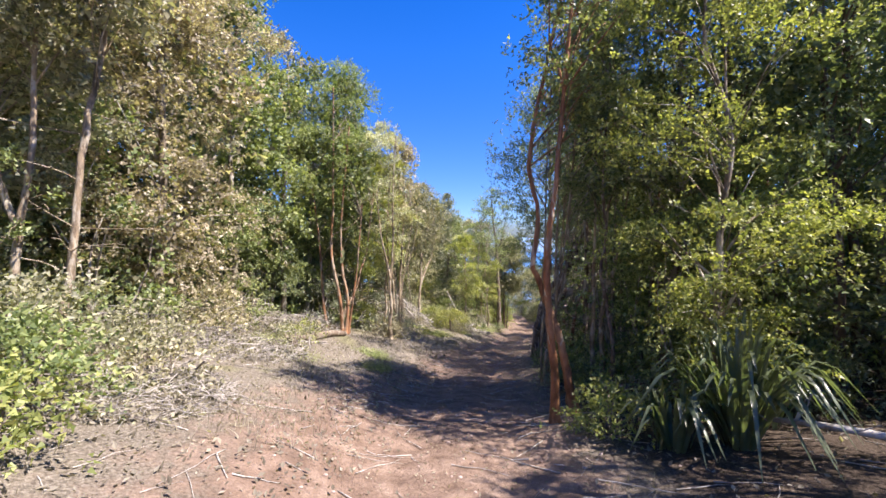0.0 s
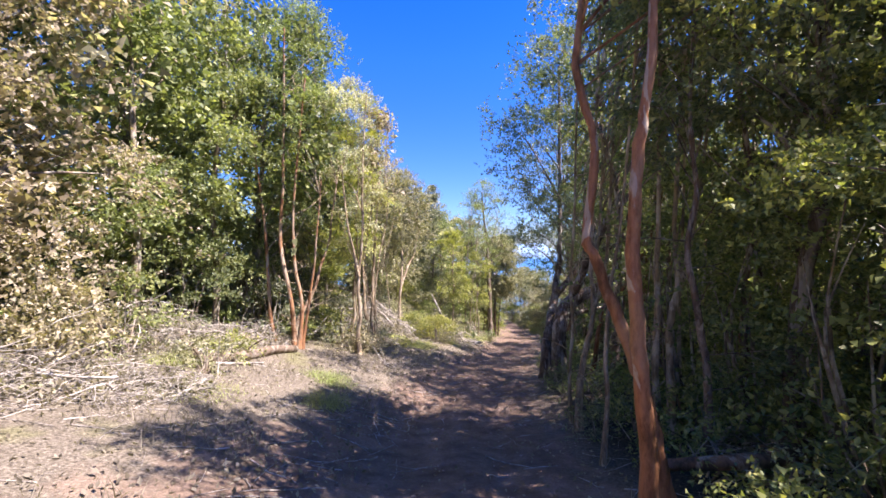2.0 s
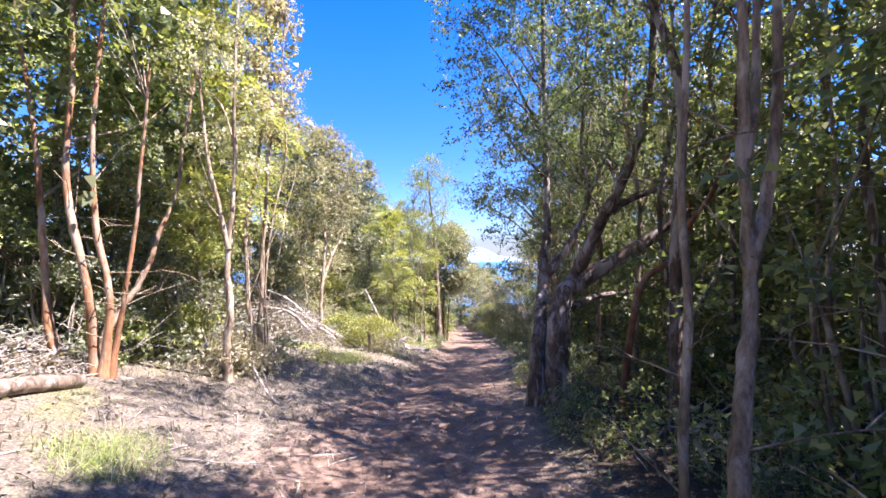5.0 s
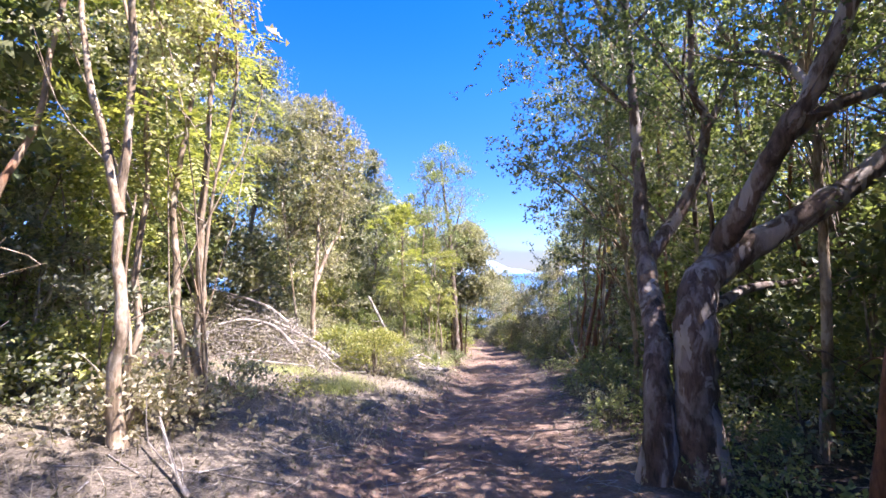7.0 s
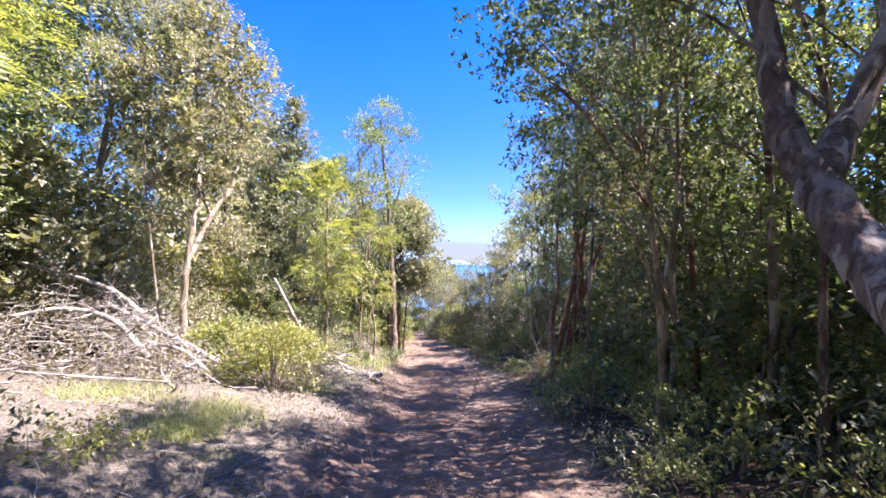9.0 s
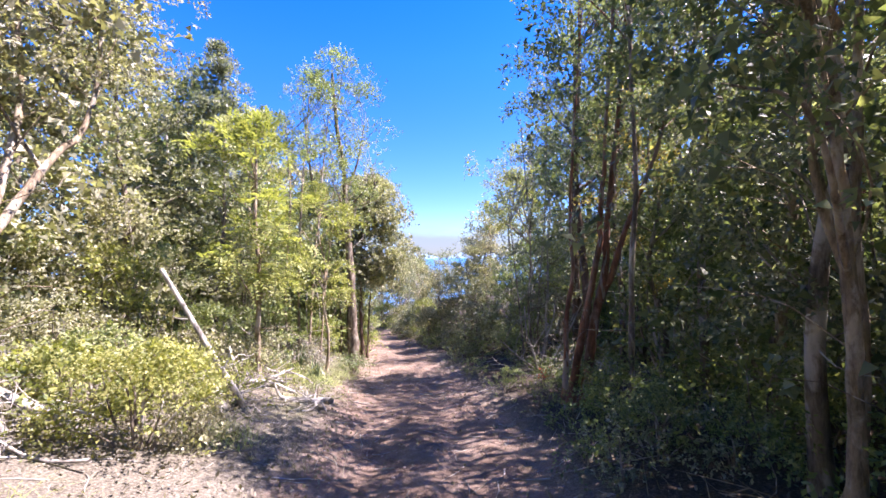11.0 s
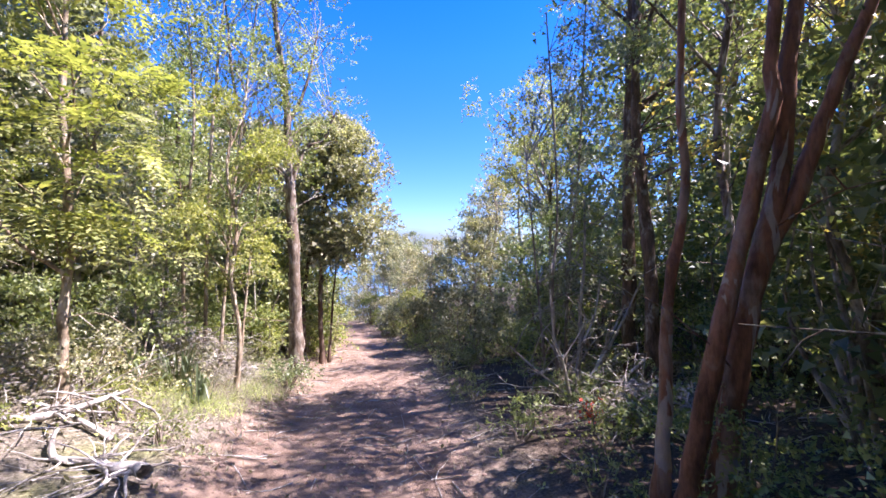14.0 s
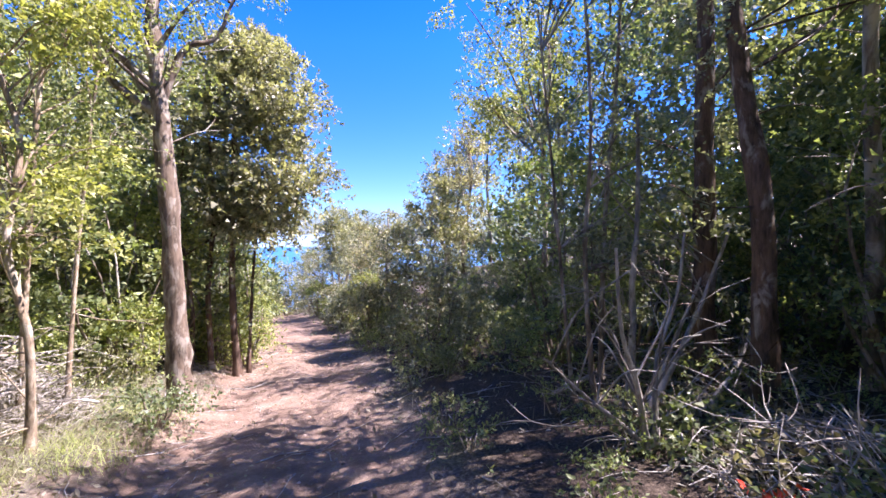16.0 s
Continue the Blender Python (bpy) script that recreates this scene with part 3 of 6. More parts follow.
# ---- trees that stand along the trail ----
# seaward side
tree(1.93, 6.3, 7.6, "cinnamon-barked myrtle whose stem bows out over the trail", name="myrtle_tree", bark="cinnamon", leaf="deep",
     stems=[([(0.0, 0.0, 0.0), (-0.06, -0.05, 0.35), (-0.12, 0.0, 0.8), (-0.22, 0.05, 1.2), (-0.36, 0.12, 1.62), (-0.49, 0.14, 1.98), (-0.55, 0.17, 2.2), (-0.47, 0.22, 2.98), (-0.57, 0.35, 3.83), (-0.3, 0.3, 5.4), (0.1, 0.3, 7.2)], 0.068)],
     crown=(4.4, 1.3), off=(0.6, 0.2), lumps=50, n=528, size=0.1, limbs=7, seed=11, ring=12, dead=0)
tree(1.53, 5.78, 7.6, "upright cinnamon-barked myrtle beside the trail", name="myrtle_tree", bark="cinnamon", leaf="green",
     stems=[([(0.0, 0.0, 0.0), (-0.01, -0.02, 0.7), (-0.09, -0.05, 1.4), (-0.13, -0.07, 2.05), (-0.09, -0.08, 2.7), (-0.03, -0.08, 3.1), (0.15, 0.0, 4.8), (0.4, 0.1, 7.2)], 0.062)],
     crown=(4.4, 1.2), off=(0.7, 0.0), lumps=40, n=396, size=0.1, limbs=7, seed=10, ring=12, dead=0)
tree(2.75, 7.15, 6.5, "thin crooked mottled sapling in the shade", bark="mottled", leaf="deep", crown=(3.2, 1.0), lumps=30, n=281, seed=9, limbs=5,
     stems=[([(0.1, 0, 0), (0.12, 0, 0.9), (0.0, 0, 1.6), (-0.08, 0, 2.2), (0.02, 0, 2.8), (-0.05, 0, 3.6), (0.1, 0, 6)], 0.04)])
tree(3.6, 7.0, 8.0, "leaning reddish-brown trunk in the shade of the wood", bark="mottled", leaf="deep", r=0.10, lean=(0.7, 0.3), crown=(3.0, 1.6), seed=12, n=704)
tree(3.25, 5.1, 6.2, "yellow-green bushy tree with sunlit foliage", leaf="bright", bark="grey", r=0.05, crown=(1.0, 1.3), lumps=80, n=1700, size=0.075, seed=13, limbs=10)
tree(4.7, 7.9, 8.6, "slender dark tree leaning out over the trail", bark="grey", leaf="deep", r=0.075, lean=(-0.3, 0.3), crown=(2.6, 1.5), off=(-0.2, 0), seed=14, n=880)
tree(2.12, 8.75, 7.6, "slender pale tree forking at head height by the trail", bark="pale", leaf="green", crown=(3.6, 1.05), off=(1.2, 0.2), seed=15, n=560, dead=6,
     stems=[([(0, 0, 0), (0.02, 0.02, 0.5), (0.08, 0.06, 0.9), (0.2, 0.12, 1.3), (0.28, 0.18, 1.65), (0.25, 0.18, 2.2), (0.27, 0.18, 2.75), (0.32, 0.2, 4.0), (0.45, 0.2, 7)], 0.05), ([(0.27, 0.17, 1.6), (0.42, 0.2, 2.05), (0.5, 0.2, 2.6), (0.55, 0.22, 3.4), (0.7, 0.3, 5.0)], 0.032), ([(0.26, 0.18, 2.2), (0.36, 0.2, 2.6), (0.45, 0.25, 3.6)], 0.03)])
tree(2.13, 9.1, 7.0, "thin pale stem beside the forked tree", bark="pale", leaf="green", crown=(4.0, 0.8), off=(1.0, 0.1), seed=190, n=240, limbs=4, dead=6,
     stems=[([(0, 0, 0), (-0.02, 0, 0.7), (0.03, 0, 1.4), (0.0, 0, 2.1), (0.06, 0, 3.0), (0.1, 0, 4.6), (0.2, 0, 6.6)], 0.026)])
tree(1.93, 7.48, 6.8, "thin grey wavering stem close to the trail", bark="pale", leaf="deep", crown=(3.8, 0.8), off=(1.2, 0.1), seed=191, n=220, limbs=4, dead=4,
     stems=[([(0, 0, 0), (0.05, 0, 0.7), (0.03, 0, 1.1), (0.05, 0, 1.5), (0.1, 0, 2.0), (0.2, 0, 2.6), (0.4, 0.1, 4.2), (0.6, 0.2, 6.4)], 0.027)])
tree(2.88, 8.15, 8.4, "tall tan-barked tree of paired trunks", bark="pale", leaf="deep", crown=(3.8, 1.5), off=(0.8, 0.1), seed=16, n=900, dead=5,
     stems=[([(0, 0, 0), (0.0, 0, 0.8), (0.01, 0, 1.6), (0.03, 0, 2.4), (0.05, 0, 3.4), (0.1, 0, 7.6)], 0.055), ([(0.17, -0.04, 0), (0.16, -0.04, 0.8), (0.18, -0.04, 1.55), (0.26, -0.04, 1.9), (0.25, -0.02, 2.8), (0.4, 0, 5.0)], 0.06), ([(0.2, -0.04, 1.6), (0.36, -0.02, 2.1), (0.5, 0.0, 2.7), (0.8, 0.1, 4.2)], 0.045), ([(0.5, 0.3, 0), (0.48, 0.3, 1.4), (0.55, 0.3, 3.0), (0.6, 0.3, 5)], 0.03)])
tree(3.62, 12.05, 7.4, "cinnamon-barked sapling curving away from the trail", bark="russet", leaf="green", crown=(3.8, 1.2), off=(0.9, -0.7), seed=17, n=422, name="myrtle_tree", dead=4,
     stems=[([(0, 0, 0), (0.05, -0.05, 0.85), (0.14, -0.13, 1.5), (0.22, -0.2, 1.8), (0.46, -0.44, 2.08), (0.56, -0.52, 2.42), (0.85, -0.8, 3.15), (1.0, -0.9, 4.6), (1.0, -0.9, 6.8)], 0.048)])
tree(4.5, 13.1, 7.8, "slim grey tree in the shaded wood", bark="pale", leaf="deep", r=0.045, crown=(3.0, 1.3), seed=18, n=492)
tree(3.18, 13.08, 9.2, "massive mottled-bark tree with heavy spreading limbs", bark="mottled", leaf="deep", crown=(3.9, 2.2), off=(1.0, 0.1), lumps=120, n=1250, size=0.1, seed=19, limbs=10, name="myrtle_tree", ring=14, dead=4,
     stems=[([(0, 0, 0), (0.0, 0, 0.5), (0.02, 0, 0.95), (0.07, 0.03, 1.4), (0.24, 0.08, 1.72), (0.62, 0.05, 1.97), (1.04, -0.13, 2.23), (1.5, -0.25, 2.55), (2.1, -0.4, 3.0), (2.9, -0.5, 3.6), (3.9, -0.6, 4.8)], 0.21),
            ([(0.12, 0.05, 1.45), (0.36, 0.12, 1.88), (0.47, -0.12, 2.32), (0.58, -0.38, 2.8), (0.75, -0.6, 3.3), (1.0, -0.8, 4.2), (1.15, -0.8, 5.4), (1.25, -0.7, 7.4)], 0.115),
            ([(0.6, -0.4, 2.85), (1.0, -0.5, 3.1), (1.6, -0.6, 3.35), (2.6, -0.7, 4.2)], 0.06), ([(0.3, 0.1, 1.45), (0.9, 0.3, 1.6), (1.7, 0.5, 1.65), (2.5, 0.6, 1.9)], 0.05)])
tree(2.92, 13.2, 9.0, "grey-patched tree leaning away and forking at head height", bark="mottled", leaf="deep", crown=(3.6, 1.75), lumps=100, n=1150, size=0.09, off=(0.6, 1.2), seed=20, limbs=8, ring=14, boughs=[((0.7, 1.3, 4.6), (-0.9, 1.2, 6.6), 0.28, 130), ((0.7, 1.3, 3.8), (-0.3, 1.3, 5.2), 0.25, 90)],
     stems=[([(0, 0, 0), (0.0, 0.0, 0.75), (0.14, 0.2, 1.2), (0.36, 0.6, 1.7), (0.47, 0.82, 2.0), (0.56, 1.0, 2.35), (0.68, 1.14, 2.8), (0.75, 1.3, 3.8), (0.78, 1.4, 5.2), (0.8, 1.5, 8.3)], 0.135),
            ([(0.27, 0.45, 1.5), (0.42, 0.72, 1.85), (0.75, 0.85, 2.2), (1.05, 0.85, 2.6), (1.25, 0.85, 3.0), (1.4, 0.9, 3.6), (1.3, 0.95, 4.2), (1.5, 1.0, 6.8)], 0.09), ([(1.32, 0.88, 3.3), (1.6, 0.9, 3.8), (2.0, 1.0, 4.6)], 0.04)])
tree(4.75, 16.45, 8.0, "dark-leaved tree of slim pale stems reaching over the trail", bark="pale", leaf="deep", crown=(2.4, 1.4), off=(-0.6, -0.2), lumps=75, n=1100, size=0.09, seed=21, limbs=12, top=0.45, boughs=[((0, 0, 2.4), (-2.25, -0.45, 4.0), 0.2, 110), ((0, 0, 3.0), (-1.65, -0.2, 4.2), 0.25, 90)],
     stems=[([(0, 0, 0), (0.05, 0, 0.9), (0.0, 0, 1.8), (-0.1, 0, 2.6), (-0.25, 0, 4.0), (-0.4, 0, 7.2)], 0.052), ([(0.22, 0.12, 0), (0.34, 0.1, 0.9), (0.3, 0.1, 1.9), (0.42, 0.1, 3.0), (0.4, 0.1, 5.6)], 0.05), ([(0.3, 0.1, 1.4), (0.1, 0.2, 2.2), (0.05, 0.2, 3.4)], 0.03)])
tree(5.26, 15.58, 7.2, "thin mottled stem standing in leafy shade", bark="mottled", leaf="green", r=0.05, wob=0.1, crown=(3.0, 1.2), lumps=40, n=330, seed=121, limbs=6)
tree(5.3, 16.9, 7.2, "dense olive-green tree edging the trail", bark="grey", leaf="grey", r=0.07, crown=(1.2, 1.3), off=(0.2, 0), lumps=70, n=1300, size=0.085, seed=22)
tree(6.5, 17.9, 7.8, "slim pale-barked tree among dense leaves", bark="pale", leaf="green", r=0.06, crown=(1.8, 1.2), off=(0.5, 0), lumps=60, n=1200, size=0.08, seed=23)
tree(7.3, 19.3, 8.0, "grey-green leafy tree at the edge of the wood", bark="grey", leaf="grey", r=0.06, crown=(2.0, 1.2), off=(0.6, 0), lumps=60, n=1000, size=0.085, seed=24)
tree(5.72, 20.25, 9.0, "clump of leaning red-brown myrtle stems", bark="russet", leaf="deep", crown=(4.0, 1.5), off=(0.7, -0.2), lumps=80, n=900, seed=25, limbs=10, name="myrtle_tree", ring=10, dead=2,
     stems=[([(0.05, 0.25, 0), (0.1, 0.25, 0.7), (0.12, 0.24, 1.3), (0.22, 0.2, 2.0), (0.2, 0.2, 2.8), (0.3, 0.2, 4.2), (0.5, 0.2, 6)], 0.045), ([(-0.05, 0, 0), (0.06, -0.06, 0.7), (0.2, -0.15, 1.5), (0.34, -0.24, 2.3), (0.4, -0.27, 3.1), (0.5, -0.3, 4.2), (0.8, -0.3, 7)], 0.065),
            ([(0.2, -0.02, 0), (0.27, -0.08, 0.7), (0.36, -0.15, 1.4), (0.46, -0.22, 2.0), (0.5, -0.28, 2.8), (0.62, -0.35, 4.0), (1.0, -0.4, 7)], 0.085), ([(0.38, -0.16, 1.5), (0.58, -0.3, 2.1), (0.72, -0.42, 2.7), (1.05, -0.6, 3.6), (1.4, -0.8, 5)], 0.05)])
tree(5.54, 18.9, 7.8, "straight thin grey tree at the wood's edge", bark="grey", leaf="deep", r=0.035, wob=0.06, lean=(0.25, 0.1), crown=(4.4, 1.1), off=(0.5, 0), lumps=45, n=620, seed=26, dead=3)
tree(9.2, 21.0, 8.2, "grey crooked trunk in the wood", bark="grey", leaf="deep", r=0.055, wob=0.22, crown=(3.4, 1.5), seed=27, n=520)
tree(7.6, 24.2, 7.4, "leafy grey-green tree of several thin stems", bark="grey", leaf="grey", crown=(0.8, 1.2), off=(0.7, 0), lumps=80, n=1000, size=0.09, seed=28, limbs=12,
     stems=[([(0, 0, 0), (-0.1, 0, 1.5), (0, 0, 3), (-0.2, 0, 6)], 0.028), ([(0.2, 0.1, 0), (0.3, 0.1, 2), (0.5, 0.1, 3.5), (0.6, 0, 6.5)], 0.03), ([(-0.1, 0.2, 0), (-0.3, 0.2, 2), (-0.5, 0.2, 4)], 0.02)])
tree(8.5, 23.6, 9.0, "tall dark-trunked tree deep in the wood", bark="brown", leaf="green", r=0.12, crown=(3.4, 1.6), off=(0.8, 0), lumps=80, n=640, seed=29)
tree(8.35, 23.0, 9.0, "straight dark tree deep in the wood", bark="brown", leaf="green", r=0.11, crown=(3.6, 1.5), off=(0.9, -0.2), lumps=70, n=560, seed=30)
tree(9.6, 27.4, 6.6, "bright-leaved tree with an airy bough over the thicket", bark="grey", leaf="bright", r=0.06, crown=(3.2, 1.2), off=(-0.3, 0), lumps=40, n=400, size=0.085, seed=31, core=False, boughs=[((0, 0, 3.6), (-1.9, -0.5, 5.7), 0.3, 150), ((0, 0, 3.4), (-1.5, -0.3, 4.6), 0.25, 120), ((0, 0, 4.0), (-1.0, -0.6, 6.0), 0.3, 120)])
tree(9.05, 29.4, 4.7, "slim brown-tipped tree in the thicket", bark="grey", leaf="tan", r=0.04, crown=(1.8, 0.55), lumps=36, n=420, size=0.08, seed=173, top=0.3)
tree(8.3, 29.3, 3.4, "young olive tree in the thicket by the trail", bark="grey", leaf="olive", r=0.04, crown=(0.5, 0.9), lumps=45, n=704, seed=32)
tree(9.6, 31.0, 4.8, "low tree of the seaward thicket", bark="grey", leaf="grey", r=0.05, crown=(0.4, 1.2), lumps=50, n=792, seed=33)
tree(8.2, 32.5, 3.4, "low tree of the seaward thicket", bark="grey", leaf="olive", r=0.05, crown=(0.3, 1.1), lumps=45, n=704, seed=34)
tree(9.0, 38.5, 4.0, "wind-shaped tree above the sea", bark="pale", leaf="olive", r=0.07, crown=(1.0, 1.5), lumps=50, n=704, seed=35)
tree(8.8, 40.9, 4.9, "flat-topped wind-shaped tree above the sea", bark="pale", leaf="olive", crown=(2.4, 1.35), lumps=70, n=700, size=0.1, seed=175, core=True, dead=8, top=0.7,
     stems=[([(0, 0, 0), (-0.1, 0, 1.6), (-0.3, 0, 3.0), (-0.5, 0, 4.4)], 0.08), ([(0.1, 0, 0.8), (0.4, 0, 2.4), (0.6, 0, 4.2)], 0.06)])
tree(9.9, 43.0, 4.6, "wind-shaped tree above the sea", bark="grey", leaf="deep", r=0.06, crown=(0.8, 1.4), lumps=60, n=500, size=0.12, seed=176, core=True)
tree(8.75, 40.2, 3.6, "bare bleached tree standing in the seaward scrub", bark="dead", leaf="olive", n=0, crown=(1.2, 1.0), lumps=24, seed=174, limbs=6, twigs=16, dead=18, name="dead_tree",
     stems=[([(0, 0, 0), (-0.2, 0, 0.9), (-0.5, 0, 1.6), (-0.6, 0, 2.6)], 0.06), ([(0.1, 0, 0), (0.0, 0, 1.0), (0.1, 0, 2.0), (-0.1, 0, 3.0)], 0.05), ([(-0.2, 0, 0.6), (-0.7, 0, 1.1), (-1.1, 0, 1.6)], 0.035)])
tree(10.4, 42.0, 4.9, "wind-shaped tree above the sea", bark="grey", leaf="deep", r=0.07, crown=(1.2, 1.0), lumps=40, n=528, seed=36)
tree(8.4, 35.5, 3.2, "wind-shaped tree above the sea", bark="pale", leaf="grey", r=0.05, crown=(0.3, 1.2), lumps=45, n=616, seed=37)

tree(8.2, 44.0, 3.2, "wind-shaped bush where the trail turns away", bark="grey", leaf="olive", r=0.05, crown=(0.3, 1.3), lumps=40, n=440, seed=38)
tree(8.3, 47.0, 3.6, "wind-shaped bush where the trail turns away", bark="grey", leaf="deep", r=0.05, crown=(0.4, 1.4), lumps=40, n=440, seed=39)
for i, (fx, fy, fh) in enumerate(((9.5, 49.0, 4.4), (11.5, 46.5, 4.8), (4.6, 52.5, 2.6), (8.6, 54.0, 2.4), (3.0, 49.5, 4.6), (10.6, 57.0, 5.2), (13.5, 52.0, 5.4), (6.4, 58.0, 2.2), (13.0, 43.0, 4.6), (7.3, 51.5, 3.5), (6.0, 52.0, 3.2))):
    tree(fx, fy, fh, "low wind-shaped tree of the seaward slope", bark="grey", leaf=("olive", "deep", "grey")[i % 3], r=0.06, crown=(0.4, 1.7), lumps=40, n=211, size=0.2, per=8, seed=140 + i, limbs=4, twigs=4, dead=2)
tree(4.4, 46.5, 3.2, "wind-shaped bush where the trail turns away", bark="grey", leaf="bright", r=0.05, crown=(0.3, 1.3), lumps=40, n=440, seed=40)

# dense trees added to block the sun from the wood's edge
for i, (fx, fy, fh) in enumerate(((4.5, 6.5, 8.8), (5.6, 6.0, 9.0), (6.7, 6.9, 9.0))):
    tree(fx, fy, fh, "dark dense tree added to block sun in the seaward wood", bark="brown", leaf="deep", r=0.08, crown=(3.4, 1.6), lumps=80, n=520, size=0.12, seed=180 + i, limbs=8, core=True)
# four more trees added to throw shade on the clearing and the trail
tree(3.75, 11.2, 9.6, "tall dark-leaved tree added to shade the clearing", bark="mottled", leaf="deep", r=0.08, crown=(4.6, 1.6), off=(-0.3, 0.0), lumps=44, n=430, size=0.1, seed=183, limbs=9, core=False)
tree(6.3, 14.5, 8.8, "dark-leaved tree added to shade the trail", bark="mottled", leaf="deep", r=0.06, crown=(3.6, 1.5), lumps=50, n=450, size=0.1, seed=189, limbs=8, core=False)
tree(8.0, 21.6, 8.2, "dark-leaved tree added beside the trail for its shade", bark="mottled", leaf="deep", r=0.06, crown=(3.4, 1.5), off=(0.2, 0.0), lumps=36, n=330, size=0.1, seed=184, limbs=8, core=False)
tree(9.5, 22.7, 8.8, "tall leafy tree added in the seaward wood for its shade", bark="grey", leaf="green", r=0.08, crown=(4.8, 1.3), lumps=36, n=280, size=0.1, seed=185, limbs=8, core=False)
# trees added outside the view, to shade the ground about the start
tree(4.95, 2.5, 6.4, "bushy dark shade tree added out of view beside the start", bark="brown", leaf="deep", r=0.07, crown=(1.2, 1.2), lumps=60, n=500, size=0.11, seed=186, limbs=7)
tree(7.2, 1.4, 9.2, "leafy shade tree added out of view beside the start", bark="grey", leaf="green", r=0.09, crown=(5.2, 1.6), lumps=60, n=560, seed=41)

# another added tree outside the view, closing off the light there
tree(8.4, 5.2, 8.2, "dark tree added out of view to close and shade the start", bark="brown", leaf="deep", r=0.09, crown=(2.2, 1.6), seed=42, **dict(size=0.2, per=8, n=300, core=False, limbs=6, twigs=0, lumps=50, dead=3))
tree(7.75, 20.4, 5.2, "young tree with amber-brown leaves in broken light", bark="grey", leaf="amber", r=0.045, crown=(1.6, 1.0), off=(-0.3, 0.1), lumps=26, n=150, seed=43, limbs=6)

tree(7.0, 23.1, 1.7, "bare grey dead sapling in the shaded thicket", bark="dead", leaf="olive", n=0, crown=(0.5, 0.5), lumps=16, seed=187, limbs=6, twigs=14, dead=16, name="dead_tree",
     stems=[([(0, 0, 0), (-0.1, 0, 0.5), (-0.25, 0, 0.9), (-0.3, 0, 1.5)], 0.02), ([(0.1, 0, 0), (0.25, 0.1, 0.6), (0.5, 0.1, 1.1), (0.6, 0.1, 1.6)], 0.018), ([(0.05, 0.1, 0), (-0.4, 0.2, 0.4), (-0.8, 0.2, 0.75)], 0.014)])

# uphill side
tree(-4.75, 5.2, 6.8, "thin pale dead-straight trunk at the clearing's edge", bark="pale", leaf="olive", r=0.055, lean=(0.75, 0.2), wob=0.04, crown=(4.2, 1.2), off=(0.5, 0), seed=51, n=440)
tree(-5.2, 5.15, 6.4, "pale forked trunk half hidden in leaves", bark="pale", leaf="olive", crown=(3.4, 1.1), off=(0.0, 0.2), lumps=30, n=300, seed=151, limbs=6, dead=8,
     stems=[([(0, 0, 0), (-0.02, 0, 0.9), (0.06, 0, 1.6), (0.2, 0, 2.4), (0.24, 0, 3.4), (0.3, 0, 5.8)], 0.06), ([(0.03, 0, 1.5), (-0.2, 0, 2.1), (-0.3, 0, 2.8), (-0.5, 0, 4.4)], 0.04)])
tree(-5.5, 8.2, 8.2, "broad tree with brown-green sunlit foliage", bark="grey", leaf="tan", r=0.11, crown=(0.9, 2.2), lumps=75, n=1936, seed=52, limbs=14)
tree(-6.4, 5.6, 8.0, "broad tree with olive sunlit foliage", bark="pale", leaf="olive", r=0.10, crown=(1.2, 1.9), lumps=56, n=1320, seed=53)
tree(-7.4, 13.6, 10.2, "tall green tree behind the clearing", bark="grey", leaf="green", r=0.12, crown=(1.5, 1.9), lumps=80, n=900, seed=154)
tree(-5.6, 11.2, 9.8, "green-leaved tree behind the brush pile", bark="grey", leaf="green", r=0.09, crown=(1.4, 1.8), lumps=58, n=1320, seed=54)
tree(-4.9, 13.0, 8.6, "green-leaved tree behind the clearing", bark="grey", leaf="green", r=0.09, crown=(1.8, 1.7), lumps=52, n=1232, seed=55)
tree(-3.1, 13.1, 8.7, "many-stemmed myrtle with orange peeling stems", bark="peeling", leaf="green", crown=(3.2, 1.45), off=(-0.25, 0.9), lumps=110, n=1100, size=0.085, seed=56, limbs=22, name="myrtle_tree", ring=9, limb_bark="pale", dead=24,
     stems=[([(-0.45, 0.1, 0), (-0.62, 0.1, 0.9), (-0.7, 0.1, 2.0), (-0.8, 0.1, 3.2), (-1.1, 0.1, 5.2)], 0.058), ([(0, 0, 0), (-0.1, 0, 1.1), (-0.35, 0, 2.4), (-0.3, 0, 4), (-0.3, 0, 7.6)], 0.068),
            ([(0.1, 0, 0), (0.16, 0, 1.0), (0.0, 0, 1.9), (-0.05, 0, 3.4), (0.2, 0, 6.4)], 0.056), ([(0.16, 0.05, 0), (0.3, 0.05, 1.0), (0.45, 0.05, 2.2), (0.6, 0, 4)], 0.042),
            ([(-0.1, 0.3, 0), (-0.06, 0.33, 0.5), (0.1, 0.46, 0.9), (0.26, 0.6, 1.26), (0.4, 0.72, 1.86), (0.58, 0.86, 2.6), (0.8, 1.0, 4.5)], 0.06)])
